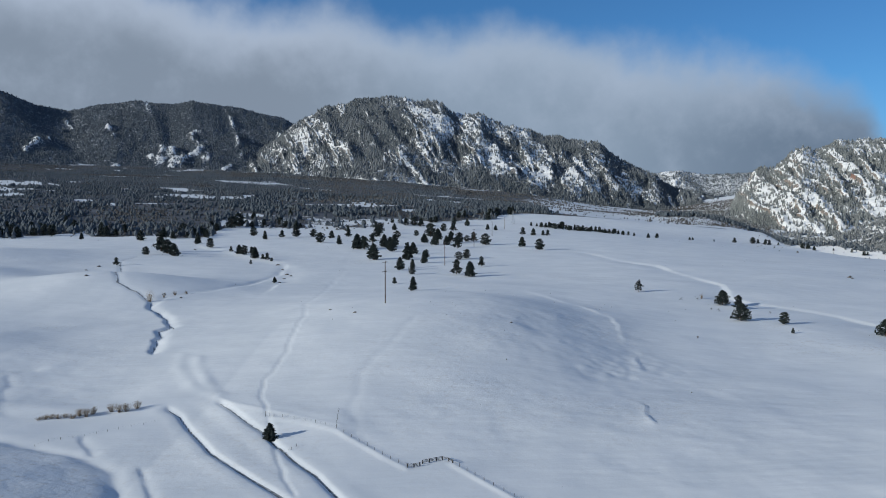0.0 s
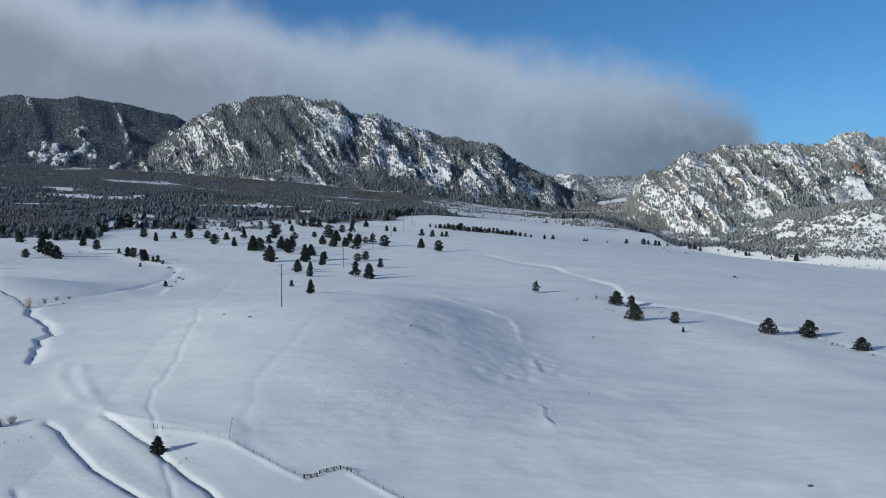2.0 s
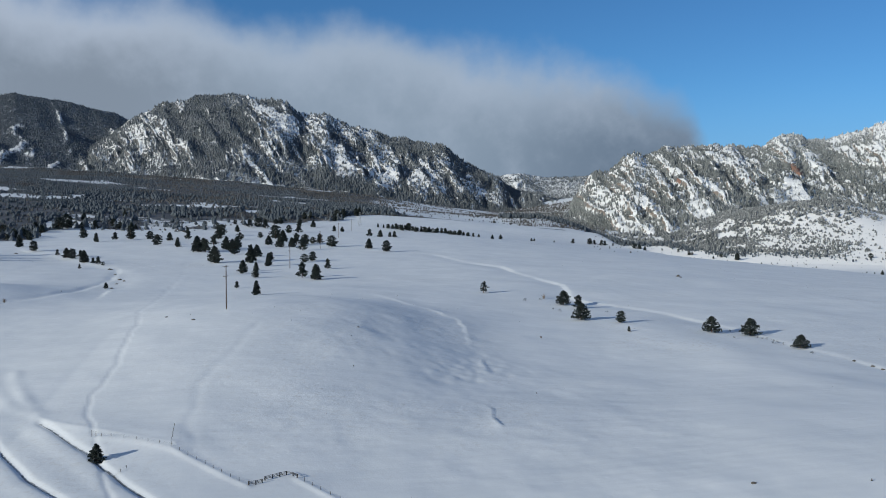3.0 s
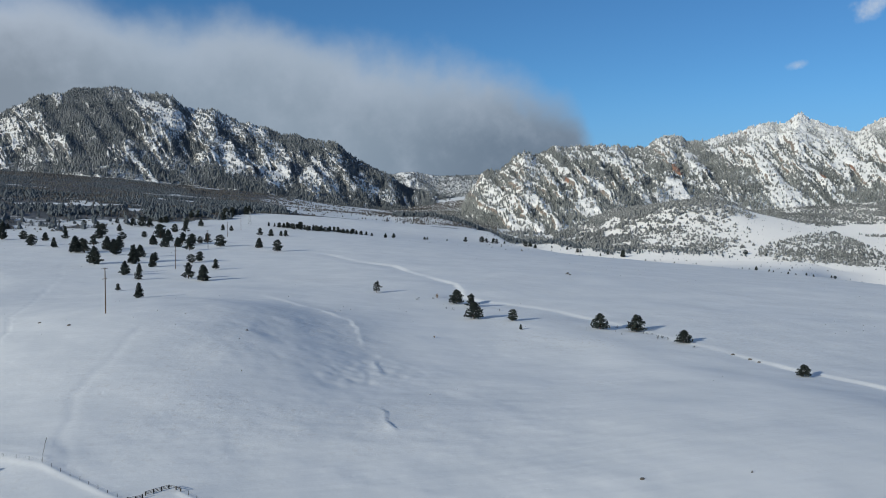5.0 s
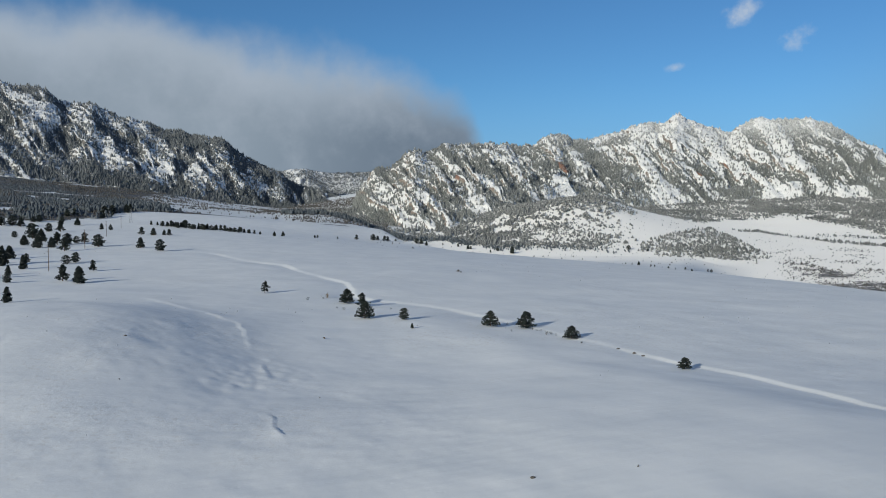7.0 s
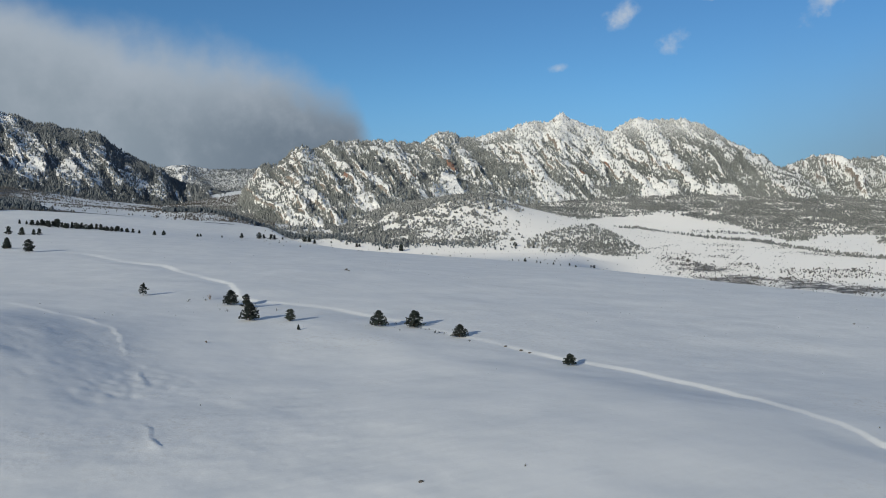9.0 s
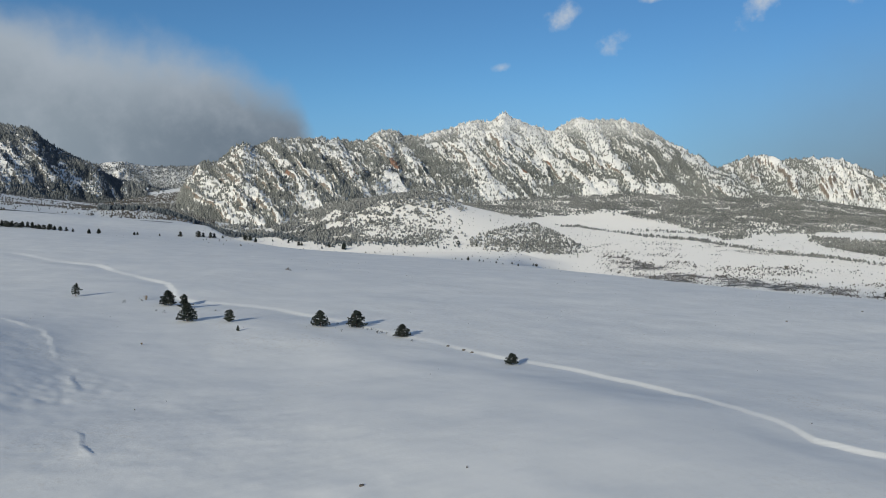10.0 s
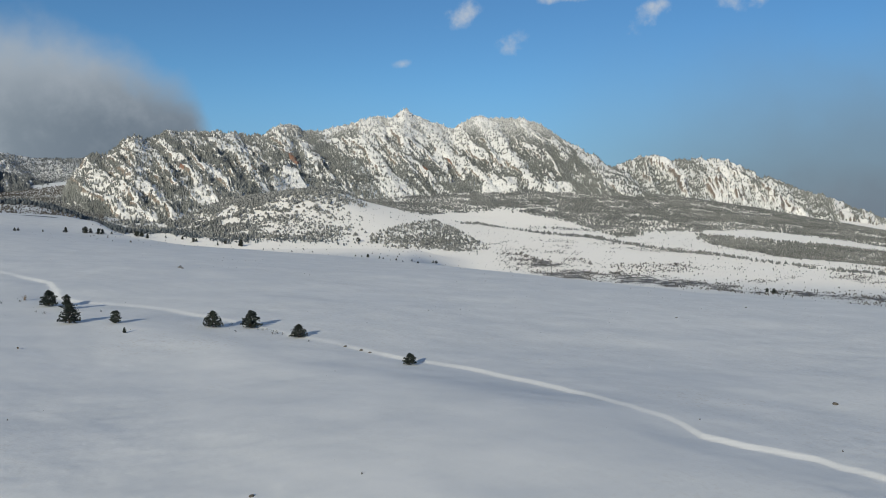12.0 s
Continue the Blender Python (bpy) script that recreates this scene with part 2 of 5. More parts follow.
def ground_base(x, y):
    """Height of the plain, its mounds, the mesa's edge, the valley and the rising foot of the mountains."""
    x, y = np.asarray(x, float), np.asarray(y, float)
    r, az = np.hypot(x, y), np.degrees(np.arctan2(x, y))
    # left and middle: a plain that climbs gently, then the wooded apron
    left = 0.035 * np.clip(y - 150, 0, 750) * (1 - smooth(100, 560, x))
    apron = np.interp(az, [-60, -20, -3, 8, 14, 24], [0.115, 0.098, 0.085, 0.055, 0.042, 0.05])
    left = left + apron * np.clip(r - 950, 0, 1650) * smooth(900, 1250, r)
    # right: the mesa breaks off to a lower terrace and a valley that rises again to the mountains
    edge = np.interp(az, [10, 17, 19.5, 22, 25, 28, 37, 46, 52, 58, 65, 70, 95], [1600, 1500, 1370, 1080, 900, 830, 730, 612, 550, 508, 488, 472, 430])
    drop = smooth(-15, np.interp(az, [18, 28], [330, 170]), r - edge)
    rate, steep = np.interp(az, [20, 50, 60, 70, 90], [0.058, 0.058, 0.042, 0.012, 0.0]), np.interp(az, [20, 48, 58, 70, 90], [0.125, 0.115, 0.072, 0.005, 0.0])
    valley = -40 + rate * np.clip(r - 900, 0, 800) + steep * np.clip(r - 1700, 0, 1000)
    shelf = (1 - smooth(1080, 1200, r)) * smooth(22, 28, az) * (1 - smooth(40, 45, az))
    valley = valley * (1 - shelf) - 9 * shelf
    right = left * (1 - drop) + valley * drop
    w = smooth(12, 25, az) * (1 - smooth(120, 150, az))
    z = left * (1 - w) + right * w
    # mounds of the plain
    def mound(cx, cy, rx, ry, turn):
        c, s = math.cos(turn), math.sin(turn)
        u, v = (c * (x - cx) + s * (y - cy)) / rx, (-s * (x - cx) + c * (y - cy)) / ry
        return np.exp(-(u * u + v * v))
    z = z + 10.5 * mound(0, 285, 75, 105, -0.25)
    z = z + 9.0 * mound(-165, 405, 55, 36, 0.2) + 9.0 * mound(-262, 440, 46, 44, 0) + 9.0 * mound(-310, 565, 60, 80, 0)
    z = z + 6.0 * mound(120, 130, 70, 60, 0.6)
    z = z + 56 * mound(955, 1455, 200, 280, -0.5) + 14 * mound(900, 1400, 60, 110, -0.9) + 12 * mound(1010, 1420, 45, 120, -0.6) + 10 * mound(820, 1500, 60, 140, -0.4) + 16 * mound(470, 1560, 110, 110, 0) + 6 * mound(690, 1500, 130, 160, -0.4)
    z = z + 6 * mound(280, 1215, 200, 50, -0.12)
    z = z - 4.0 * mound(-100, 215, 45, 90, 0.35)
    z = z + 0.07 * np.clip(-52 - x, 0, 90) * smooth(90, 130, y) * (1 - smooth(240, 330, y))
    # soft unevenness, growing with distance
    z = z + 0.9 * fractal(x, y, 70, 3, 5) * smooth(40, 200, r) + 9 * fractal(x, y, 420, 4, 9) * smooth(1100, 2000, r)
    return z - 6.0 * smooth(20, 110, -y)



# lines in the snow: x, y along each
GULLY = [(110, 640), (117, 574), (135, 538), (136, 488), (139, 462), (140, 430), (135, 408), (129, 385), (132, 368), (140, 360), (149, 349), (154.5, 331), (160, 300), (161, 271), (163, 249), (165.5, 231), (165.7, 216), (167, 197), (170, 174), (167.8, 152), (165.4, 135), (162.2, 120), (161.4, 111), (156.2, 100), (157, 93), (162.5, 81), (163, 60)]
CREEK = [(-215.5, 600), (-214, 563), (-186, 490), (-160, 415), (-148, 387), (-133, 373), (-125, 362), (-121, 348), (-113, 335), (-103, 315), (-94.2, 294), (-96, 285), (-91.8, 274), (-88, 260), (-85, 246)]
CREEK_ARM = [(-120, 357), (-120, 371), (-114, 378), (-104.5, 394), (-97, 425), (-93.4, 490), (-101, 546)]
TRAIL = [(-68.5, 610), (-57.7, 499), (-56.7, 428), (-52.2, 322), (-46.3, 285), (-44.4, 244), (-42.4, 227), (-42.6, 206), (-41.3, 191), (-37.6, 178), (-34.8, 170), (-31, 158), (-24, 133)]
TRACK = [(-8.6, 262), (-13.1, 234), (-17.8, 215), (-19.8, 206), (-19, 188.5), (-19.5, 178), (-17, 163.4), (-12.9, 156)]
DITCH = [(-49.6, 188), (-45.3, 182), (-39.8, 173), (-35.6, 166.6), (-31.1, 158), (-26.9, 150.8), (-21.4, 142.5), (-16.3, 131.7), (-7, 114)]
DITCH_WEST = [(-60.2, 185.3), (-56.5, 181.4), (-51, 170.7), (-42.8, 155.6), (-38.1, 149.4), (-31.9, 141.3), (-25.2, 132.2), (-15, 116)]
CORNICE = [(22, 410), (30, 392), (44, 362), (54, 337), (60.2, 300), (55.1, 258), (56.7, 244), (54, 230), (50, 213), (44, 192), (43.7, 181), (43, 172)]
CAUSEWAY = [(-140, 196), (-99, 190), (-79, 186), (-61, 190), (-49, 190), (-38, 180), (-21, 169)]
KNOLL_BANK = [(-190, 690), (-155, 626), (-124, 570), (-105, 540), (-90, 500), (-85, 437)]
BERM = [(-51, 191), (-45, 185), (-40, 181), (-36, 178), (-31, 174), (-26, 170), (-20, 166)]
WINDROW = [(-74, 240), (-70, 224), (-64, 211), (-60, 203), (-51, 192)]
WINDROW_EAST = [(-68, 235), (-63, 219), (-57, 205), (-51, 194)]
FENCE_BERM = [(-36, 174), (-32.9, 172.7), (-27.7, 169.4), (-20.8, 164.1), (-14, 155.2), (-6.2, 144.3)]
FENCE_BERM_EAST = [(1.6, 146.3), (5.3, 139.8), (11, 129.9), (17, 118.5)]
HOLLOW = [(-105, 172), (-86.4, 164.7), (-82.9, 163.4), (-73.9, 158.5), (-64.9, 153.9), (-59.7, 148.5), (-52.9, 137.5), (-44, 118)]
SIDE_BANK = [(-71.2, 166.4), (-68.4, 161.8), (-64.8, 156.5)]
LOW_BANK = [(-53.3, 147.8), (-50.2, 143.5), (-47.5, 137.7), (-45.9, 133.6), (-44, 126)]
WEST_RUT = [(-125, 223), (-117.2, 224.1), (-112.8, 224.2), (-108.6, 226.3)]
WEST_BANK = [(-111.9, 217.1), (-106.4, 205.1), (-98.8, 189.7), (-94.3, 182.1)]


def beside(x, y, line, reach):
    """Distance to a line, and on which side: positive on its right, going along it."""
    best, side = np.full(x.shape, 1e9), np.zeros(x.shape)
    near = (x > min(p[0] for p in line) - reach) & (x < max(p[0] for p in line) + reach) & (y > min(p[1] for p in line) - reach) & (y < max(p[1] for p in line) + reach)
    if not near.any():
        return best, side
    px, py = x[near], y[near]
    d, s = best[near], side[near]
    for (ax, ay), (bx, by) in zip(line, line[1:]):
        ux, uy = bx - ax, by - ay
        k = np.clip(((px - ax) * ux + (py - ay) * uy) / (ux * ux + uy * uy), 0, 1)
        dx, dy = px - ax - k * ux, py - ay - k * uy
        here = np.hypot(dx, dy)
        closer = here < d
        d = np.where(closer, here, d)
        s = np.where(closer, np.sign(ux * dy - uy * dx) * -1, s)
    best[near], side[near] = d, s
    return best, side


def bent(x, y):
    """Bends the drawn lines of the snow a little, so that they wander."""
    return (x + 0.6 * fractal(x, y, 22, 3, 31) + 1.1 * fractal(x, y, 7, 2, 33), y + 0.6 * fractal(x, y, 22, 3, 37) + 1.1 * fractal(x, y, 7, 2, 39))


def scoured(x, y):
    """Where wind has broken the snow's skin: the hollow, the flank of the mound and some patches."""
    d, s = beside(x, y, HOLLOW, 70)
    spot = np.exp(-(((x - 25) / 40) ** 2 + ((y - 195) / 42) ** 2)) + np.exp(-(((x - 42) / 22) ** 2 + ((y - 265) / 60) ** 2)) + np.exp(-(((x + 115) / 30) ** 2 + ((y - 250) / 60) ** 2)) + 1.5 * np.exp(-(((x - 358) / 45) ** 2 + ((y - 1110) / 25) ** 2))
    patch = smooth(0.05, 0.5, fractal(x, y * 0.6, 90, 4, 95))
    return np.clip(np.where((s > 0) & (d < 60), smooth(0, 3, d), 0.0) + 0.8 * spot * smooth(-0.35, 0.3, fractal(x, y, 30, 3, 97)) + 0.55 * patch, 0, 1)


def ground_z(x, y):
    x, y = np.asarray(x, float), np.asarray(y, float)
    z = ground_base(x, y)
    wx, wy = bent(x, y)
    d, s = beside(wx, wy, GULLY, 60)
    run = 0.80 + 0.35 * fractal(x, y, 60, 2, 41)
    run = np.clip(run + 0.5 * fractal(x, y, 24, 2, 45), 0.12, 1.2)
    z = z - run * (0.62 + 0.05 * smooth(300, 420, np.hypot(x, y))) * np.where(s > 0, np.exp(-(d / 9.0) ** 2), np.exp(-(d / (0.45 + 0.0014 * np.hypot(x, y))) ** 2))
    z = z + np.where(s > 0, 0.7 * np.exp(-((d - 30) / 16) ** 2), 0.0) * smooth(110, 150, y) * (1 - smooth(300, 345, y))
    for line, deep, wide in ((CREEK, 1.0, 0.8), (CREEK_ARM, 0.6, 0.9), (SIDE_BANK, 0.26, 0.45), (LOW_BANK, 0.30, 0.4), (WEST_RUT, 0.35, 0.6), (WEST_BANK, 0.22, 0.5)):
        d, s = beside(wx, wy, line, 30)
        deep = deep * (0.8 + 0.45 * fractal(x, y, 11, 2, 43)) * (1 - 0.65 * smooth(345, 375, y) * (x < -124))
        z = z - deep * np.where(s > 0, np.exp(-(d / wide) ** 2), np.exp(-(d / (3.2 * wide)) ** 2))
    for line in (DITCH, DITCH_WEST):
        d, s = beside(x, y, line, 30)
        full = 0.85 + 0.35 * fractal(x, y, 13, 2, 44)
        z = z - 0.44 * full * np.exp(-(d / 0.62) ** 2) + full * np.where(s > 0, 0.11, 0.05) * np.exp(-((d - 2.6) / 1.5) ** 2)
    for line, deep, wide in ((TRAIL, 0.16, 0.40), (TRACK, 0.07, 1.2)):
        d, s = beside(wx, wy, line, 12)
        z = z - deep * np.exp(-(d / wide) ** 2)
    d, s = beside(wx, wy, CORNICE, 200)
    ends = smooth(150, 230, y) * (1 - smooth(340, 400, y))
    z = z - 2.5 * np.where(s > 0, 1 - smooth(0, 46, d), np.exp(-(d / 70) ** 2)) * ends
    lip = smooth(220, 228, y) * (1 - smooth(244, 256, y)) + 1.7 * smooth(166, 171, y) * (1 - smooth(183, 190, y))
    z = z + np.where(s > 0, 0.26 * np.exp(-d / 1.6), 0.0) * (lip + 0.4 * smooth(215, 235, y) * (1 - smooth(330, 380, y))) * (0.7 + 0.6 * fractal(x, y, 9, 2, 47))
    z = z + np.where(s < 0, 0.36 * np.exp(-d / 5.0), 0.0) * smooth(205, 235, y) * (1 - smooth(360, 390, y)) * np.clip(0.7 + 0.8 * fractal(x, y, 18, 2, 48), 0.1, 1.4)
    d, s = beside(wx, wy, KNOLL_BANK, 80)
    z = z - np.where(s > 0, 0.9 * np.exp(-(d / 30) ** 2), 0.9 * np.exp(-(d / 9.0) ** 2))
    for line, high, wide in ((BERM, 0.20, 0.7), (FENCE_BERM, 0.24, 0.6), (FENCE_BERM_EAST, 0.24, 0.6), (WINDROW, 0.28, 1.8), (WINDROW_EAST, 0.28, 1.6)):
        d, s = beside(x, y, line, 8)
        z = z + high * np.exp(-(d / wide) ** 2) * (0.8 + 0.5 * fractal(x, y, 8, 2, 49))
    d, s = beside(x, y, CAUSEWAY, 40)
    z = z + 0.6 * np.exp(-(d / 6.0) ** 2)
    d, s = beside(wx, wy, HOLLOW, 60)
    z = z + np.where(s > 0, 0.14 * np.clip(d, 0, 45), 0.0) - 0.35 * np.exp(-(d / 2.0) ** 2)
    # wind crust near at hand
    r = np.hypot(x, y)
    crust = 0.15 * fractal(x * 0.8, y, 5.0, 3, 71) * smooth(-0.1, 0.4, fractal(x, y, 60, 2, 78)) + 0.40 * fractal(x, y, 26, 2, 75)
    crumble = smooth(0.1, 0.45, fractal(x, y, 45, 2, 81)) * (np.exp(-(((x - 25) / 45) ** 2 + ((y - 195) / 45) ** 2)) + np.exp(-(((x + 75) / 25) ** 2 + ((y - 140) / 30) ** 2)))
    streak = np.exp(-(((x - 30) / 26) ** 2 + ((y - 262) / 50) ** 2)) * fractal(x, y * 0.6, 7, 3, 88)
    swell = fractal(x * 0.3 + y * 0.12, y, 46, 2, 91) * smooth(150, 300, r) * smooth(20, 120, x)
    z = z + 0.32 * streak + 0.7 * swell * (1 - smooth(500, 800, r))
    crust = crust + 0.5 * crumble * fractal(x, y, 2.6, 2, 85)
    return z + crust * (1 - smooth(280, 520, r))


# terrain end


def surface(name, verts, faces, mat, flat=False):
    """A mesh object from arrays of corners and faces of one size."""
    mesh = bpy.data.meshes.new(name)
    verts, faces = np.asarray(verts, np.float32), np.asarray(faces, np.int32)
    count, size = faces.shape
    mesh.vertices.add(len(verts))
    mesh.vertices.foreach_set("co", verts.ravel())
    mesh.loops.add(count * size)
    mesh.loops.foreach_set("vertex_index", faces.ravel())
    mesh.polygons.add(count)
    mesh.polygons.foreach_set("loop_start", np.arange(0, count * size, size, dtype=np.int32))
    mesh.polygons.foreach_set("use_smooth", np.full(count, not flat))
    mesh.materials.append(mat)
    mesh.update(calc_edges=True)
    mesh.validate()
    return new(name, mesh)


def grid_faces(rows, cols, closed=False):
    i, j = np.meshgrid(np.arange(rows - 1), np.arange(cols if closed else cols - 1), indexing="ij")
    k = (j + 1) % cols
    return np.stack([i * cols + j, i * cols + k, (i + 1) * cols + k, (i + 1) * cols + j], -1).reshape(-1, 4)


# ---- ground: one sheet out to the horizon ----
azimuths = np.radians(np.concatenate([np.arange(-31, 74, 0.16), np.arange(74, 329, 3.0)]))
radii = np.concatenate([[0.02, 8, 18, 28, 40, 50], 60 * 1.0056 ** np.arange(0, 455), 60 * 1.0056 ** 455 * 1.02 ** np.arange(0, 94)])
rr, aa = np.meshgrid(radii, azimuths, indexing="ij")
gx, gy = rr * np.sin(aa), rr * np.cos(aa)
gz = ground_z(gx.ravel(), gy.ravel())
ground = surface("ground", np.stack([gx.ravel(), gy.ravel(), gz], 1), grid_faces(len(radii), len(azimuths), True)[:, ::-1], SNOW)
scour = ground.data.attributes.new("scour", "FLOAT", "POINT")
scour.data.foreach_set("value", scoured(gx.ravel(), gy.ravel()).astype(np.float32))
# where sunlight is painted in: the valley beyond the mesa's edge
sunny = ground.data.attributes.new("sunny", "FLOAT", "POINT")
sunny.data.foreach_set("value", (smooth(880, 1080, rr) * smooth(17, 27, np.degrees(aa)) * (aa < 2)).ravel().astype(np.float32))
tagged(ground, "snow-covered rolling plain with wind crust and trails", "ground", kind="structure")


def ribbon(name, line, wide, label, wander=True):
    """A dark strip: water and mud in the creek, shade and some mud in a ditch."""
    pts = []
    for (ax, ay), (bx, by) in zip(line, line[1:]):
        count = max(2, int(math.hypot(bx - ax, by - ay) / 1.2))
        pts += [(ax + (bx - ax) * k / count, ay + (by - ay) * k / count) for k in range(count)]
    p = np.array(pts)
    q = p.copy()
    for _ in range(7 if wander else 0):
        bx, by = bent(q[:, 0], q[:, 1])
        q = p - (np.stack([bx, by], 1) - q)
    d = np.gradient(q, axis=0)
    side = np.stack([-d[:, 1], d[:, 0]], 1) / np.hypot(d[:, 0], d[:, 1])[:, None]
    half = wide * (0.3 + 0.5 * np.clip(0.6 + fractal(q[:, 0], q[:, 1], 9, 2, 61), 0.1, 1.2))[:, None]
    rows = [q - side * half, q, q + side * half]
    z = ground_z(q[:, 0], q[:, 1])
    verts = np.concatenate([np.concatenate([r, (z + lift)[:, None]], 1) for r, lift in zip(rows, (0.10, 0.04, 0.10))])
    ob = surface(name, verts, grid_faces(3, len(q)), WATER_AND_SHADE)
    return tagged(ob, label, "creek", kind="structure")


ribbon("water", CREEK, 0.9, "dark open creek winding through the snow")
# the ditches' shade laid in as dark strips, with mud in places
for line in (DITCH, DITCH_WEST):
    ribbon("ditch_shade", line, 0.5, "shaded, partly muddy bed of a ditch between snow banks", False)


# ---- mountains ----
class Mountain:
    """A range seen from the plain: a crest of (azimuth, elevation angle, distance), a foot distance, and tilted slabs of bare snowy rock (azimuth, elevation, half width, half length, amount) with woods between them."""

    def __init__(self, crest, foot, tilt=50.0, grain=(0.8, 2.2), proud=16.0, jag=10.0, seed=0, bulge=1.1, open_snow=0.0, slabs=(), red=(), skirt=0.4):
        self.crest, self.foot, self.grain, self.proud, self.jag, self.seed, self.bulge, self.open_snow, self.slabs, self.red, self.skirt = crest, foot, grain, proud, jag, seed, bulge, open_snow, slabs, red, skirt
        self.along = (math.cos(radians(tilt)), -math.sin(radians(tilt)))

    def ridge(self, a):
        az, el, far = (np.array([p[k] for p in self.crest], float) for k in range(3))
        reach = np.interp(a, az, far)
        return reach, 45 + reach * np.tan(np.radians(np.interp(a, az, el)))

    def feet(self, a):
        return np.interp(a, [p[0] for p in self.foot], [p[1] for p in self.foot])

    def across(self, a, el):
        c, s = self.along
        return -s * a + c * el, c * a + s * el

    def field(self, a, el):
        """Above 0 on open slabs, below 0 in the wooded gullies."""
        p, q = self.across(a, el)
        w, l = self.grain
        p = p + 0.35 * w * fractal(a, el, 1.6 * w, 2, self.seed + 3)
        f = 0.9 * value_noise(p / w, q / l, self.seed + 31) + 0.65 * value_noise(p / (0.42 * w), q / (0.45 * l), self.seed + 37) + 0.6 * value_noise(p / (0.17 * w), q / (0.14 * l), self.seed + 41)
        f = 0.68 * f + self.open_snow
        for sa, se, wide, tall, amount in self.slabs:
            sp, sq = self.across(sa, se)
            f = f + amount * np.exp(-(((p - sp) / wide) ** 2 + ((q - sq) / tall) ** 2) ** 1.6)
        return f

    def height(self, a, r):
        """Height, how far up the face (0 to 1), and the field of slabs and gullies."""
        reach, top = self.ridge(a)
        start = self.feet(a)
        t = np.radians(a)
        x, y = r * np.sin(t), r * np.cos(t)
        low = ground_base(start * np.sin(t), start * np.cos(t)) - 12
        s = (r - start) / (reach - start)
        k = np.clip(s, 0, 1)
        front = low + (top - low) * k ** self.bulge
        el = np.degrees(np.arctan2(front - 45, r))
        f = self.field(a, el) - self.skirt * (1 - smooth(0.02, 0.30, k + 0.10 * fractal(x, y, 160, 3, self.seed + 7)))
        p, q = self.across(a, el)
        rib = p / (2.4 * self.grain[0]) + 0.5 * fractal(a, el, 2.5, 2, self.seed + 5)
        rib = rib - np.floor(rib)
        rib = np.where(rib < 0.7, rib / 0.7, (1 - rib) / 0.3)
        rough = fractal(x, y, 70, 5, self.seed + 11, 0.66)
        body = np.sin(np.pi * np.clip(k, 0, 1) ** 0.8) ** 0.7
        z = front + self.proud * (0.75 * (rib - 0.5) + smooth(-0.35, 0.5, f) - 0.5) * body + (0.45 + 0.35 * smooth(-0.1, 0.5, f)) * self.proud * rough * np.clip(body + 0.25, 0, 1)
        teeth = self.jag * (fractal(a, a * 0, 0.85, 5, self.seed + 21, 0.65) + 0.35 * np.clip(f, -0.5, 1.0))
        z = z + teeth * smooth(0.75, 1.0, k)
        z = z - np.clip(s - 1, 0, None) * (reach - start) * 0.75
        return np.where(s < 0, low + s * 120, z), s, f

    def stain(self, a, el):
        """Where the red rock lies bare under an overhang."""
        bare = 0.0 * a
        p, q = self.across(a, el)
        for sa, se, wide, tall in self.red:
            sp, sq = self.across(sa, se)
            bare = bare + np.exp(-(((p - sp) / wide) ** 2 + ((q - sq) / tall) ** 2) ** 2)
        return np.clip(bare, 0, 1)

    def build(self, name, mat, step, rows, label):
        a = np.arange(self.crest[0][0], self.crest[-1][0], step)
        k = np.concatenate([np.linspace(-0.12, 1.0, rows), np.linspace(1.02, 1.35, 10)])
        kk, am = np.meshgrid(k, a, indexing="ij")
        reach, start = self.ridge(am)[0], self.feet(am)
        r = start + kk * (reach - start)
        z, _, f = self.height(am.ravel(), r.ravel())
        t = np.radians(am)
        ob = surface(name, np.stack([(r * np.sin(t)).ravel(), (r * np.cos(t)).ravel(), z], 1), grid_faces(len(k), len(a))[:, ::-1], mat)
        lie = ob.data.attributes.new("cover", "FLOAT", "POINT")
        lie.data.foreach_set("value", f.astype(np.float32))
        red = ob.data.attributes.new("red_rock", "FLOAT", "POINT")
        red.data.foreach_set("value", self.stain(am.ravel(), np.degrees(np.arctan2(z - 45, r.ravel()))).astype(np.float32))
        return tagged(ob, label, "mountain", kind="structure")


SOUTH_RANGE = Mountain([(-60, 8.5, 4000), (-40, 8.6, 3900), (-27.3, 7.4, 3800), (-25.5, 6.7, 3850), (-23.6, 6.4, 3900), (-21.7, 6.9, 3900), (-19.7, 7.2, 3900), (-17.7, 7.1, 3900), (-16.3, 7.3, 3900), (-13.5, 7.0, 3950), (-10.6, 6.4, 4000), (-8, 5.0, 4000), (-4, 3.0, 4000)],
                       [(-60, 2300), (-10, 2500), (-4, 3400)], 60, (1.3, 2.4), 14, 6, 40, 0.95, -0.62,
                       [(-21.2, 5.4, 0.35, 0.6, 1.2), (-18.2, 3.9, 1.0, 0.6, 0.95), (-15.6, 3.95, 0.7, 0.8, 0.95), (-16.3, 5.3, 0.7, 0.8, 0.8), (-17.0, 3.6, 1.3, 0.3, 1.0), (-25.7, 4.3, 1.0, 0.25, 1.1), (-24.9, 5.6, 0.6, 0.9, 0.35), (-19.0, 6.0, 0.9, 1.2, 0.3), (-14.2, 3.1, 0.6, 0.2, 1.4), (-21.1, 2.9, 1.0, 0.2, 1.0)], (), 0.0)
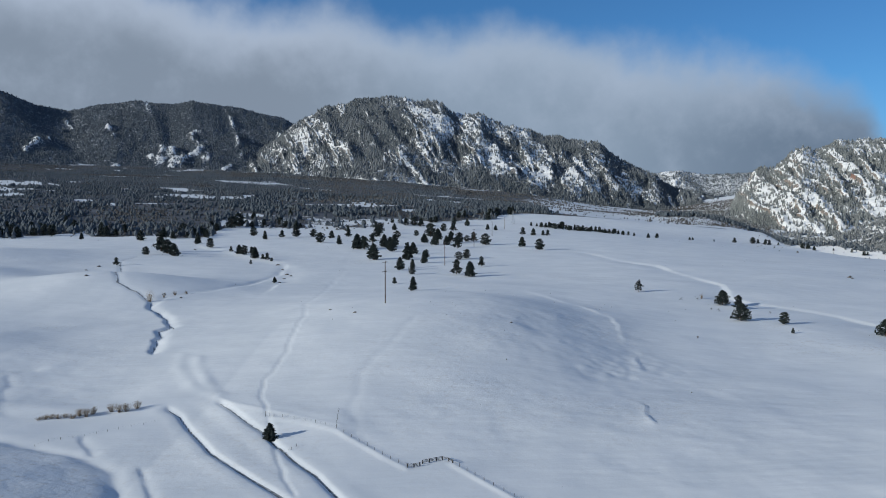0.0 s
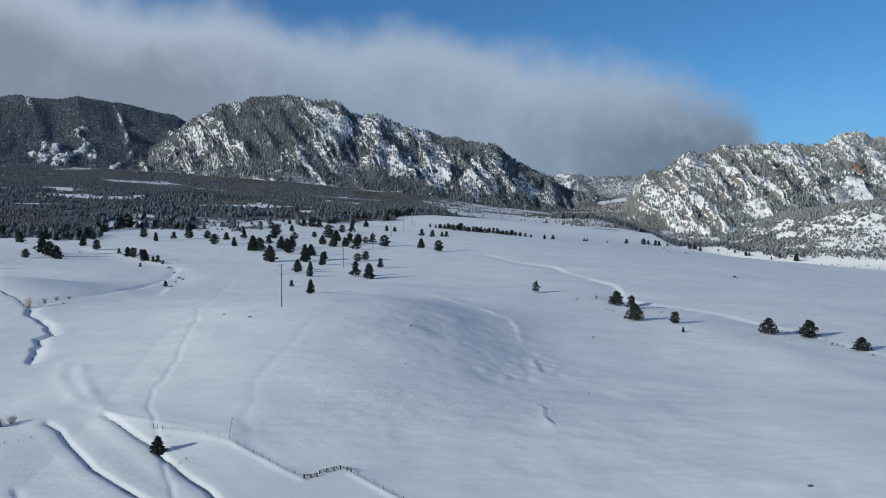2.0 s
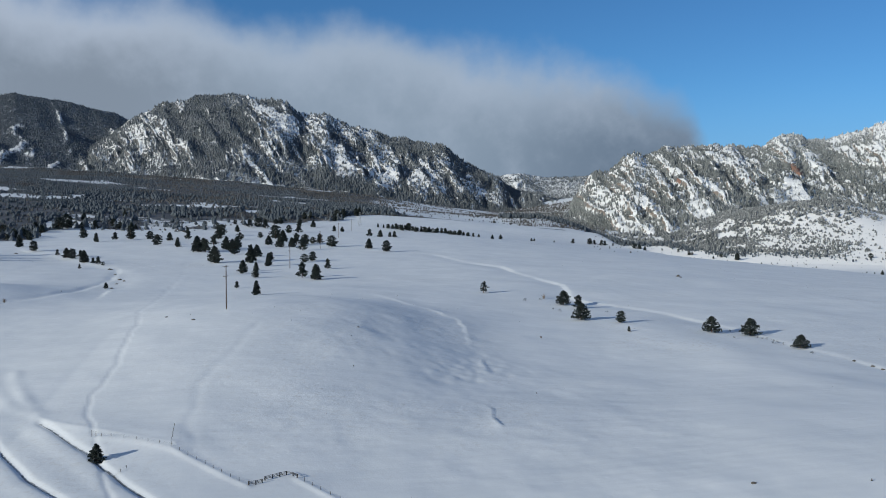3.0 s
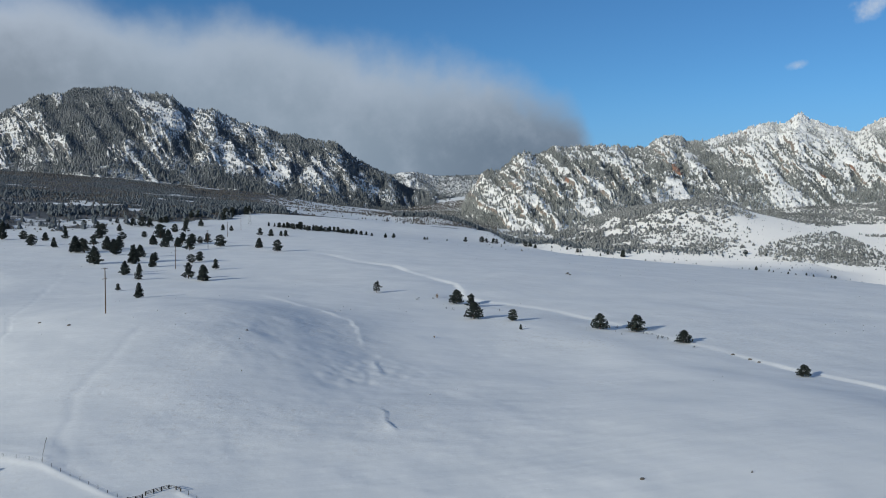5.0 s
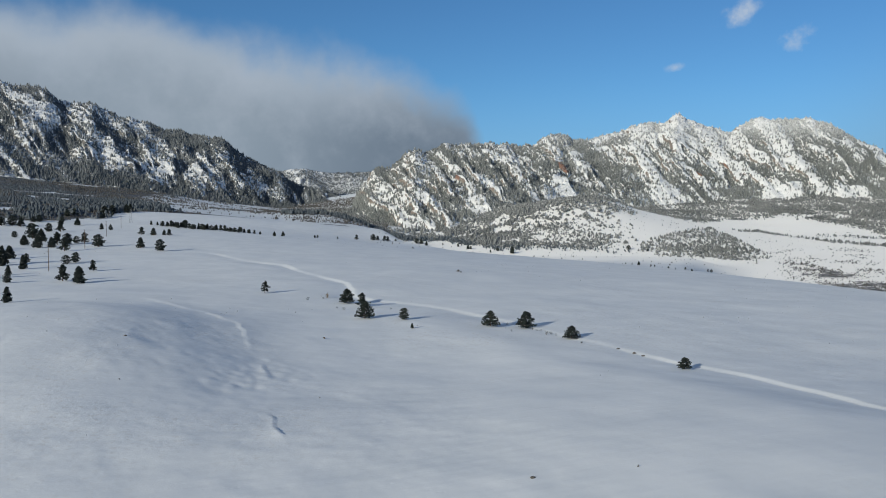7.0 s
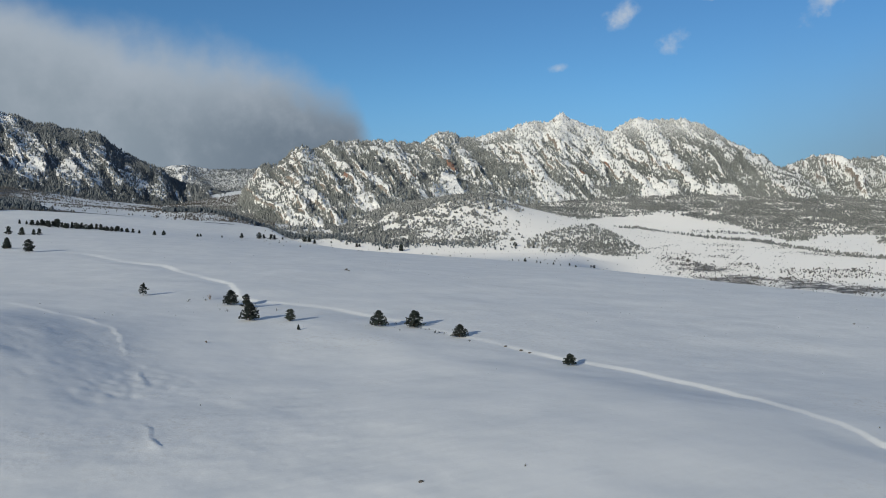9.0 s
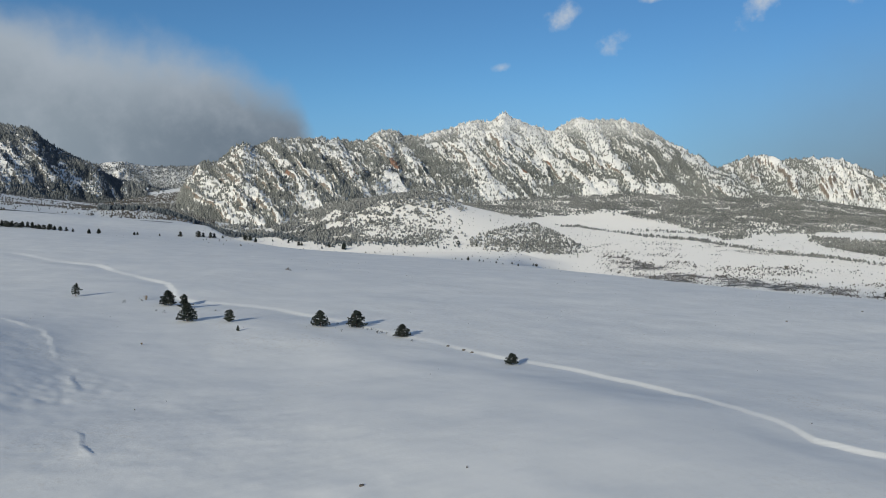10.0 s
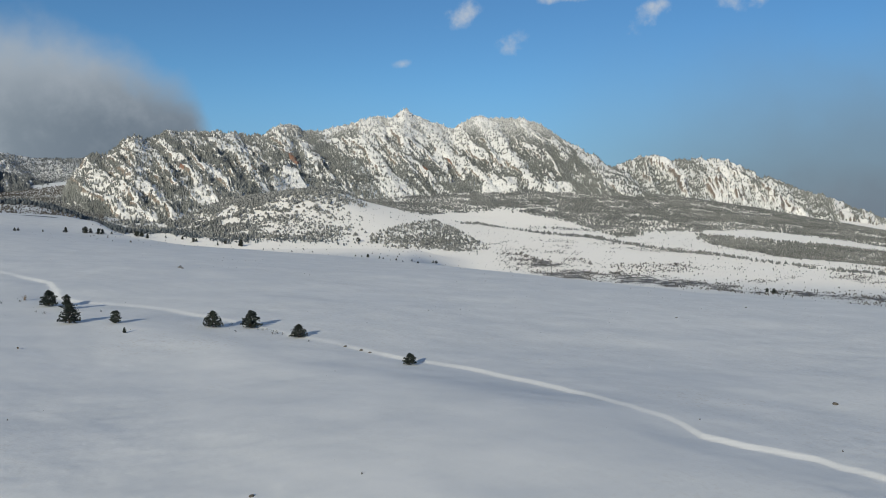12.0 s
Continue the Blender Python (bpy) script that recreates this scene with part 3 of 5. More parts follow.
SADDLE_PEAK = Mountain([(-13.2, 3.2, 3000), (-12.8, 3.8, 3000), (-11.3, 4.7, 3050), (-9.5, 6.1, 3150), (-8.0, 7.0, 3250), (-6.9, 7.4, 3300), (-4.7, 7.8, 3350), (-2.4, 7.8, 3350), (-0.1, 7.4, 3300), (0.6, 6.8, 3250), (2.5, 6.7, 3200), (3.2, 6.3, 3200), (5.5, 5.7, 3150), (6.6, 5.3, 3100), (9.2, 5.0, 3050), (10.3, 4.7, 3000), (11.8, 3.6, 2950), (13.6, 2.7, 2900), (15.4, 1.7, 2850), (18.5, 0.6, 2800), (20, -0.5, 2800)],
                       [(-13.2, 2450), (-5, 2150), (5, 2150), (14, 2250), (20, 2450)], 50, (0.64, 2.1), 17, 15, 3, 0.85, -0.01,
                       [(-9.6, 5.4, 0.4, 0.9, 1.2), (-11.1, 4.2, 0.8, 0.5, 1.3), (-8.9, 4.3, 0.5, 0.4, 0.9), (-6.6, 4.4, 0.25, 0.45, 1.3), (-6.8, 7.1, 0.4, 0.4, 1.3), (-2.7, 3.6, 0.6, 0.6, 1.0), (-1.4, 2.45, 0.3, 1.5, 0.9), (-1.1, 6.6, 0.3, 0.9, 1.0), (-0.2, 5.7, 0.6, 0.75, 1.6), (2.7, 4.9, 0.35, 1.3, 1.1), (3.5, 3.2, 0.4, 0.7, 1.0), (4.1, 5.4, 0.2, 0.6, 0.9), (6.4, 2.4, 0.5, 0.5, 1.4), (6.9, 4.1, 0.3, 0.7, 0.8), (10.0, 2.4, 0.35, 0.9, 0.8), (12.3, 1.9, 0.5, 0.9, 0.9), (8.6, 2.1, 0.45, 0.8, 0.9), (13.9, 1.4, 0.5, 0.7, 0.9), (-4.6, 6.3, 1.6, 1.9, -0.9), (-4.5, 4.6, 1.5, 0.8, -0.6)], (), 0.6)
GAP_HILL = Mountain([(10, 2.0, 4100), (13.6, 2.75, 4100), (15.4, 2.95, 4100), (17.1, 2.65, 4100), (19.5, 2.7, 4100), (24, 3.2, 4100)], [(10, 3200), (24, 3200)], 40, (0.9, 1.6), 14, 6, 90, 0.9, -0.62)
NORTH_PEAKS = Mountain([(18.5, 0.2, 2300), (18.9, 1.2, 2320), (19.4, 1.9, 2350), (20.2, 2.8, 2400), (21.1, 3.1, 2450), (22.1, 3.7, 2500), (22.8, 4.4, 2550), (23.6, 4.1, 2600), (25.1, 4.5, 2650), (27.3, 4.7, 2750), (29.2, 4.4, 2850), (30.6, 4.5, 2900), (32.1, 5.1, 2950), (33.5, 4.9, 3000), (34.9, 4.8, 3050), (35.9, 5.1, 3100), (37.7, 5.7, 3150), (39.0, 5.8, 3200), (39.9, 6.15, 3200), (41.3, 5.5, 3200), (43.2, 5.1, 3200), (44.4, 5.8, 3200), (47.8, 5.7, 3200), (49.2, 5.1, 3150), (51.0, 4.0, 3100), (52.9, 2.9, 3050), (54.4, 2.2, 3000), (56.2, 0.7, 2950)],
                       [(18.5, 1860), (22, 1650), (25, 1570), (28, 1680), (32, 1950), (36, 2050), (44, 2300), (57, 2500)], 45, (0.58, 2.5), 14, 17, 7, 0.85, 0.15,
                       [(19.8, 1.5, 0.55, 1.4, 1.2), (21.4, 0.6, 0.65, 1.2, 0.8), (22.9, 3.3, 0.3, 1.1, 1.0), (23.9, 0.7, 0.35, 0.8, 0.7), (26.5, 0.6, 0.35, 0.7, 0.9), (28.4, 1.6, 0.4, 1.1, 0.7), (30.5, 2.6, 0.35, 0.6, 0.8), (32.2, 1.6, 0.7, 0.5, 1.2), (33.7, 3.5, 0.35, 0.9, 1.2), (40.2, 5.6, 0.5, 0.7, 0.9), (42.2, 2.8, 0.28, 0.8, 1.4), (39.4, 1.5, 0.4, 0.7, 0.8), (45.9, 4.7, 0.4, 1.4, 1.3), (44.9, 3.4, 0.25, 0.8, 1.2), (43.5, 2.4, 0.3, 0.7, 1.2), (47.1, 1.5, 0.3, 0.5, 1.1), (53.6, 1.8, 0.4, 2.0, 1.9), (36.3, 3.0, 0.9, 1.8, -0.3), (37.8, 4.9, 0.8, 0.8, 0.4), (25.0, 2.6, 0.35, 1.7, -0.7)],
                       [(32.7, 3.0, 0.28, 0.5), (42.9, 2.9, 0.12, 0.3), (18.95, 1.2, 0.12, 0.7), (25.6, 2.35, 0.18, 0.3), (30.1, 2.4, 0.1, 0.3), (41.3, 2.5, 0.1, 0.3)], 0.12)
NORTH_RIDGE = Mountain([(52, 1.6, 3900), (54.0, 2.6, 3900), (55.1, 3.0, 3900), (56.3, 3.4, 3900), (57.2, 3.1, 3900), (59.3, 3.1, 3900), (61.0, 2.7, 3900), (63.1, 1.9, 3950), (64.7, 1.2, 4000), (66.4, 0.7, 4050), (68.3, -0.1, 4100), (70.5, -1.0, 4150), (90, -1.2, 4300)],
                       [(52, 2850), (62, 3100), (70, 3400), (90, 3600)], 50, (0.60, 2.4), 34, 26, 15, 0.9, -0.02)
SOUTH_RANGE.build("mountain_south", ROCK_HAZY, 0.11, 60, "dark wooded mountain range dusted with snow under cloud")
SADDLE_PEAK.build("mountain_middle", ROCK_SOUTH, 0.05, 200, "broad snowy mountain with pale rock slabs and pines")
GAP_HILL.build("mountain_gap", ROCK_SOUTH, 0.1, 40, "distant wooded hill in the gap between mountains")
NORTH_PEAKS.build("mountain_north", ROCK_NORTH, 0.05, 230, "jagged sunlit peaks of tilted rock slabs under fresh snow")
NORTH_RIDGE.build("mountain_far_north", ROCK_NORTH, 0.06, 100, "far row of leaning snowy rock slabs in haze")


# ---- woods ----
def conifers(name, x, y, z, tall, mat, label, sides=5, tiers=1, slim=0.3, seed=1):
    """Many small conifers in one mesh: each a ragged cone of one or two tiers."""
    rng = np.random.default_rng(seed)
    count = len(x)
    turn = rng.random(count) * 6.283
    parts, faces, first = [], [], 0
    for tier in range(tiers):
        base = z + tall * (0.08 + 0.40 * tier) - 0.5 * (tier == 0)
        tip = z + tall * ((0.70 if tiers > 1 else 1.0) + 0.30 * tier) * (1.0 if tier or tiers == 1 else 0.95)
        spread = tall * slim * (1.0 - 0.38 * tier)
        ring = np.arange(sides) * 2 * math.pi / sides
        ang = turn[:, None] + ring[None] + tier * 0.5
        rad = spread[:, None] * rng.uniform(0.6, 1.2, (count, sides))
        low = np.stack([x[:, None] + rad * np.cos(ang), y[:, None] + rad * np.sin(ang), base[:, None] + tall[:, None] * rng.uniform(-0.06, 0.14, (count, sides))], -1)
        lean = 0.05 * tall[:, None] * rng.normal(size=(count, 2))
        apex = np.stack([x + lean[:, 0], y + lean[:, 1], tip], -1)[:, None]
        parts.append(np.concatenate([low, apex], 1).reshape(-1, 3))
        index = first + np.arange(count)[:, None, None] * (sides + 1)
        tri = np.stack([np.arange(sides), (np.arange(sides) + 1) % sides, np.full(sides, sides)], -1)[None]
        faces.append((index + tri).reshape(-1, 3))
        first += count * (sides + 1)
    ob = surface(name, np.concatenate(parts), np.concatenate(faces), mat, True)
    return tagged(ob, label, "forest", kind="stuff")


def crowns(name, x, y, z, tall, mat, label, wide=0.42, seed=1):
    """Many small rounded trees in one mesh: two uneven rings and a blunt tip each."""
    rng = np.random.default_rng(seed)
    count, sides = len(x), 6
    turn = rng.random(count) * 6.283
    rings = []
    for level, part in ((0.04, 0.62), (0.34, 1.0), (0.68, 0.68)):
        ang = turn[:, None] + np.arange(sides)[None] * 2 * math.pi / sides + level
        rad = (tall * wide * part)[:, None] * rng.uniform(0.65, 1.2, (count, sides))
        high = z[:, None] + tall[:, None] * (level + rng.uniform(-0.09, 0.09, (count, sides)))
        rings.append(np.stack([x[:, None] + rad * np.cos(ang), y[:, None] + rad * np.sin(ang), high], -1))
    tip = np.stack([x + 0.06 * tall * rng.normal(size=count), y + 0.06 * tall * rng.normal(size=count), z + tall], -1)[:, None]
    verts = np.concatenate(rings + [tip], 1).reshape(-1, 3)
    tri = []
    for k in range(sides):
        j = (k + 1) % sides
        for low in (0, sides):
            tri += [(low + k, low + j, low + sides + j), (low + k, low + sides + j, low + sides + k)]
        tri.append((2 * sides + k, 2 * sides + j, 3 * sides))
    faces = (np.arange(count)[:, None, None] * (3 * sides + 1) + np.array(tri)[None]).reshape(-1, 3)
    return tagged(surface(name, verts, faces, mat, True), label, "forest", kind="stuff")


def wooded_face(mountain, count, keep, seed, reach=(0.02, 1.0)):
    """Places on a mountain's face, thinned by keep(x, y, s, rib)."""
    rng = np.random.default_rng(seed)
    a = rng.uniform(mountain.crest[0][0], mountain.crest[-1][0], count)
    s = rng.uniform(reach[0], reach[1], count) ** 0.9
    start = mountain.feet(a)
    r = start + s * (mountain.ridge(a)[0] - start)
    z, s, out = mountain.height(a, r)
    x, y = r * np.sin(np.radians(a)), r * np.cos(np.radians(a))
    ok = rng.random(count) < keep(x, y, s, out)
    return x[ok], y[ok], z[ok], rng


def dense(x, y, size, seed, low, high):
    return smooth(low, high, fractal(x, y, size, 4, seed, 0.6))


def gully(f, low=-0.10, high=0.28, stray=0.07):
    """Trees fill the gullies and leave the slabs almost bare."""
    return 1 - (1 - stray) * smooth(low, high, f)


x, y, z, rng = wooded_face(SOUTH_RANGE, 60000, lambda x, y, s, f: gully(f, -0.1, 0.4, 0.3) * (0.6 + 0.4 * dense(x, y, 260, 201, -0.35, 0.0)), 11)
conifers("forest_south_range", x, y, z, rng.uniform(4, 8, len(x)), PINE_HAZY, "dark pine forest on the far mountain slopes", 4, 1, 0.42, seed=2)
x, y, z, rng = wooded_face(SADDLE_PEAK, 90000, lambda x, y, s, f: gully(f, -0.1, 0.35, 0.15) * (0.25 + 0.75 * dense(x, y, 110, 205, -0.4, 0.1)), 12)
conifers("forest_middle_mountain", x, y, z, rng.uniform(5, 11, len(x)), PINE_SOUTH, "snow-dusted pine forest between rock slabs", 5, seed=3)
x, y, z, rng = wooded_face(GAP_HILL, 8000, lambda x, y, s, f: gully(f, -0.1, 0.3) * (0.3 + 0.7 * dense(x, y, 200, 207, -0.2, 0.1)), 13)
conifers("forest_gap", x, y, z, rng.uniform(5, 9, len(x)), PINE_SOUTH, "thin pine forest on a distant hill", 4, seed=4)
x, y, z, rng = wooded_face(NORTH_PEAKS, 110000, lambda x, y, s, f: gully(f, -0.1, 0.3, 0.11) * (0.3 + 0.7 * dense(x, y, 90, 209, -0.35, 0.15)) * (1 - 0.35 * smooth(0.8, 0.97, s)), 14)
conifers("forest_north_peaks", x, y, z, rng.uniform(4.5, 9.5, len(x)), PINE_FROST, "frosted pines in the gullies of the peaks", 5, seed=5)
x, y, z, rng = wooded_face(NORTH_RIDGE, 36000, lambda x, y, s, f: gully(f, -0.1, 0.2) * (0.3 + 0.7 * dense(x, y, 200, 211, -0.3, 0.1)), 15)
conifers("forest_north_ridge", x, y, z, rng.uniform(6, 11, len(x)), PINE_FROST, "frosted pines on the far ridge", 4, seed=6)


def wooded_ground(count, a0, a1, r0, r1, keep, seed):
    rng = np.random.default_rng(seed)
    a = np.radians(rng.uniform(a0, a1, count))
    r = np.sqrt(rng.uniform(r0 * r0, r1 * r1, count))
    x, y = r * np.sin(a), r * np.cos(a)
    ok = rng.random(count) < keep(x, y, r, np.degrees(a))
    x, y = x[ok], y[ok]
    return x, y, ground_z(x, y), rng


def apron_edge(a):
    return np.interp(a, [-40, -27.5, -25, -22, -19.5, -17, -15.5, -14.5, -13.5, -10.7, -7, -3, 0.6, 4.4, 12], [1010, 1010, 970, 930, 860, 850, 900, 1060, 1140, 1100, 1050, 1110, 1170, 1220, 1500])


# open snow between the trees of the apron: azimuth, distance, half widths
GLADES = [(-26.2, 1700, 2.4, 75), (-26.8, 1462, 1.0, 55), (-21.3, 1313, 0.6, 45), (-17.1, 1615, 0.5, 50), (-12.8, 1524, 0.5, 40), (-2.2, 1265, 0.7, 34), (-7.0, 1350, 0.9, 30), (-22.8, 1376, 0.6, 40), (-20.8, 2341, 0.5, 60), (-25.6, 1890, 1.1, 50), (2.0, 2120, 1.5, 40), (-1.0, 1560, 0.8, 35)]


def apron_depth(x, y, r, a):
    """How far into the wood a place lies, from its ragged edge."""
    return r - apron_edge(a) + 130 * fractal(x, y, 150, 4, 301, 0.6)


def apron_woods(x, y, r, a):
    deep = apron_depth(x, y, r, a)
    inside = smooth(-30, 30, deep)
    clump = 0.25 + 0.75 * np.maximum(smooth(-0.15, 0.2, fractal(x, y, 48, 3, 303)), smooth(60, 190, deep))
    glade = 1 - 0.85 * smooth(0.26, 0.40, fractal(x * 0.5, y, 70, 4, 305, 0.6)) * smooth(1150, 1400, r)
    for ga, gr, wide, deep in GLADES:
        edge = ((a - ga) / wide) ** 2 + ((r - gr) / deep) ** 2 + 1.5 * fractal(x, y, 45, 4, 309, 0.65)
        glade = glade * (0.06 + 0.94 * smooth(0.35, 0.8, edge))
    belt = smooth(1270, 1300, r) * (1 - smooth(1370, 1430, r)) * 0.75 * smooth(4, 7, a) * (1 - smooth(17, 20, a))
    return np.clip(inside * clump * glade * (1 - smooth(3, 9, a + 2.0 * fractal(x, y, 200, 2, 307))), 0, 1) + belt


x, y, z, rng = wooded_ground(26000, -33, 23, 780, 1650, apron_woods, 21)
inner = apron_depth(x, y, np.hypot(x, y), np.degrees(np.arctan2(x, y)))
front = 1 - smooth(60, 320, inner)
clump = smooth(-0.2, 0.25, fractal(x, y, 60, 3, 361))
stay = rng.random(len(x)) < (0.25 + 0.75 * clump) * (0.45 + 0.55 * front) * smooth(25, 110, inner)
x, y, z, front = x[stay], y[stay], z[stay], front[stay]
tall = rng.uniform(3.0, 6.0, len(x)) * (1 + 0.35 * fractal(x, y, 120, 2, 331)) * (1 + 0.9 * front * rng.random(len(x)))
crowns("forest_apron", x, y, z, tall, PINE_HAZY, "dense dark pine forest at the foot of the mountains", 0.42, 7)
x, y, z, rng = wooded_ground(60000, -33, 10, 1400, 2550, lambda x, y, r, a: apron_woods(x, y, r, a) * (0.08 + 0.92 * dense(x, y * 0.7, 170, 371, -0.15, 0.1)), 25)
conifers("forest_upper_apron", x, y, z, rng.uniform(1.4, 3.6, len(x)) * (1 + 0.5 * fractal(x, y, 130, 3, 335)), PINE_HAZY, "dark pine forest climbing to the mountain foot", 5, 1, 0.6, 11)


def slope_woods(x, y, r, a):
    """Woods below the northern peaks: the slope itself, a wedge on the terrace, a low wood and a long strip across the field."""
    rag = 75 * fractal(x, y, 130, 5, 311, 0.65)
    low = np.interp(a, [20, 24, 30, 34, 36, 40.3, 42.5, 46, 49.3, 51.9, 54, 57.8, 62.8, 66.9, 80], [1900, 1760, 1850, 1950, 1900, 1740, 1780, 1930, 1841, 1713, 1520, 1720, 1883, 1866, 1840])
    slope = np.interp(a, [30, 37], [0.35, 1.0]) * smooth(-20, 60, r - low + 1.6 * rag) * (1 - 0.75 * smooth(0.20, 0.40, fractal(x * 0.8, y, 60, 4, 313, 0.65)))
    wedge = smooth(0, 30, r - np.interp(a, [37.7, 40, 45], [1290, 1240, 1220]) + 0.4 * rag) * (1 - smooth(0, 30, r - np.interp(a, [37.7, 42, 45], [1370, 1680, 1340]))) * smooth(37.2, 38, a) * (1 - smooth(44.5, 46, a))
    near = np.interp(a, [58.5, 59.4, 61.8, 64.6, 66.8, 75], [1600, 1497, 1390, 1340, 1336, 1320])
    lower = smooth(58.5, 60, a) * smooth(-10, 20, r - near + 0.4 * rag) * (1 - smooth(-40, 30, r - near - np.interp(a, [58, 62, 66, 75], [140, 280, 360, 380]) + rag))
    strip = (1 - smooth(10, 26, np.abs(r - np.interp(a, [44.8, 49.2, 52.7, 54.4, 57.7, 60.8, 63.6, 66.8, 76], [1709, 1524, 1479, 1419, 1330, 1291, 1238, 1206, 1150]) + 0.3 * rag))) * smooth(43, 45, a)
    far = smooth(47.5, 49.5, a) * (1 - smooth(52, 55, a)) * (1 - smooth(10, 40, np.abs(r - 1640 + rag))) * 0.5
    return np.clip(slope + 0.7 * wedge + lower + 0.85 * strip + far, 0, 1) * smooth(18, 24, a) * (0.55 + 0.45 * dense(x, y, 55, 317, -0.3, 0.2))


x, y, z, rng = wooded_ground(170000, 20, 74, 1000, 2800, slope_woods, 22)
conifers("forest_north_slope", x, y, z, rng.uniform(1.8, 5, len(x)) * (1 + 0.35 * fractal(x, y, 100, 3, 337)), PINE_SLOPE, "frosted pine woods on the slope below the peaks", 4, 1, 0.5, 8)


def hill_woods(x, y, r, a):
    """Clumps of trees and thicket over the round foothill, thinning to open snow on its far shoulder."""
    foot = smooth(-20, 30, r - np.interp(a, [14, 18, 20, 22.3, 24.6, 28.5, 34.6, 38], [1600, 1575, 1560, 1475, 1470, 1365, 1320, 1330]))
    clump = np.maximum(dense(x, y, 80, 351, -0.05, 0.25), 0.8 * dense(x, y, 22, 353, 0.0, 0.25))
    open_side = 1 - 0.45 * smooth(30.5, 34.5, a + 2.2 * fractal(x, y, 160, 3, 355))
    fringe = (1 - smooth(15, 50, r - np.interp(a, [15, 20, 22.3, 28.5, 36], [1600, 1560, 1475, 1365, 1330]))) * (1 - smooth(29, 33, a))
    crest = 0.6 * np.exp(-((r - 1690 + 40 * fractal(x, y, 70, 3, 381)) / 55) ** 2) * smooth(27, 30, a) * (1 - smooth(35, 37, a))
    return np.clip(foot * (clump * open_side * (1 - 0.5 * smooth(24, 20, a)) + 0.08 + 0.8 * fringe + crest), 0, 1) * (1 - smooth(34.5, 37.8, a + 1.2 * fractal(x, y, 90, 3, 359)))


x, y, z, rng = wooded_ground(84000, 15, 38, 1300, 2150, hill_woods, 28)
conifers("thicket_foothill", x, y, z, (0.8 + 5.2 * rng.random(len(x)) ** 2.2) * (1 + 0.5 * fractal(x, y, 110, 3, 357)), PINE_SLOPE, "grey thicket and small pines over a snowy foothill", 5, 1, 0.6, 18)


def foot_line(x, y, r, a):
    """A belt of larger dark trees along the foot of the peaks."""
    away = np.abs(r - np.interp(a, [14, 18.1, 19.9, 22.3, 24.6, 28.5, 33, 37], [1580, 1560, 1550, 1470, 1465, 1352, 1322, 1310]) + 25 * fractal(x, y, 70, 3, 367))
    return (1 - smooth(10, 34, away)) * (0.2 + 0.8 * dense(x, y, 35, 369, -0.3, 0.2)) * np.interp(a, [14, 24, 30, 37], [1.0, 1.0, 0.45, 0.12])


x, y, z, rng = wooded_ground(16000, 14, 37, 1260, 1640, foot_line, 29)
crowns("tree_belt", x, y, z, rng.uniform(2.5, 8, len(x)) * np.interp(np.degrees(np.arctan2(x, y)), [14, 22, 30], [1.25, 1.0, 0.6]), PINE_HAZY, "dark belt of trees along the foot of the peaks", 0.36, 19)


def scrub_places(x, y, r, a):
    band = smooth(45.5, 48, a) * smooth(-20, 0, r - np.interp(a, [47, 50, 55.6, 63.5, 75], [1066, 990, 960, 910, 895])) * (1 - smooth(-10, 30, r - np.interp(a, [46, 47.6, 51.4, 55.6, 63.5, 75], [1240, 1215, 1046, 1022, 945, 930])))
    field = smooth(44, 48, a) * (1 - smooth(0, 200, r - 1350)) * dense(x, y, 60, 323, 0.0, 0.4) * 0.7
    return np.clip(band * (0.35 + 0.65 * dense(x, y, 40, 329, -0.3, 0.1)) + field, 0, 1) + 0.02


x, y, z, rng = wooded_ground(150000, 20, 75, 820, 1750, scrub_places, 23)
conifers("scrub_valley", x, y, z, (0.3 + 1.5 * rng.random(len(x)) ** 2) * (1 + 0.6 * fractal(x, y, 90, 3, 345)), SCRUB, "bare brown scrub scattered over snowy foothills", 5, 1, 0.7, 9)
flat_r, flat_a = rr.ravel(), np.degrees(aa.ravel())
# undergrowth mask; it also darkens the ground for shade inside the woods
brush_shade = np.zeros(len(flat_r))
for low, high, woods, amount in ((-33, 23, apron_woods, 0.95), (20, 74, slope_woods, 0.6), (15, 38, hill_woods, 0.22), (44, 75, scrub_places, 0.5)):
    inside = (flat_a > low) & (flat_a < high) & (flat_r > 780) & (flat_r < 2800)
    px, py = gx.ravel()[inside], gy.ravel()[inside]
    brush_shade[inside] = np.maximum(brush_shade[inside], amount * np.clip(woods(px, py, flat_r[inside], flat_a[inside]), 0, 1))
under = ground.data.attributes.new("brush_shade", "FLOAT", "POINT")
under.data.foreach_set("value", brush_shade.astype(np.float32))
x, y, z, rng = wooded_ground(30000, 6, 21, 1430, 2500, lambda x, y, r, a: (0.06 + 0.8 * dense(x, y, 120, 325, -0.05, 0.3)) * (0.35 + 0.65 * smooth(12, 15, a)) + 0.5 * smooth(14, 15.5, a) * (1 - smooth(18.5, 20, a)), 26)
conifers("scrub_gap_slope", x, y, z, rng.uniform(1.0, 3.5, len(x)), SCRUB, "thin scrub on the snowy slope below the gap", 5, 1, 0.55, 12)
x, y, z, rng = wooded_ground(80000, -33, 9, 850, 2500, lambda x, y, r, a: apron_woods(x, y, r, a) * (1 - 0.7 * dense(x, y * 0.7, 170, 371, -0.15, 0.1)), 24)
conifers("scrub_apron", x, y, z, rng.uniform(0.8, 2.6, len(x)) * (1 + 0.5 * fractal(x, y, 80, 3, 363)), SCRUB, "leafless grey-brown thicket between the pines", 4, 1, 0.8, 10)


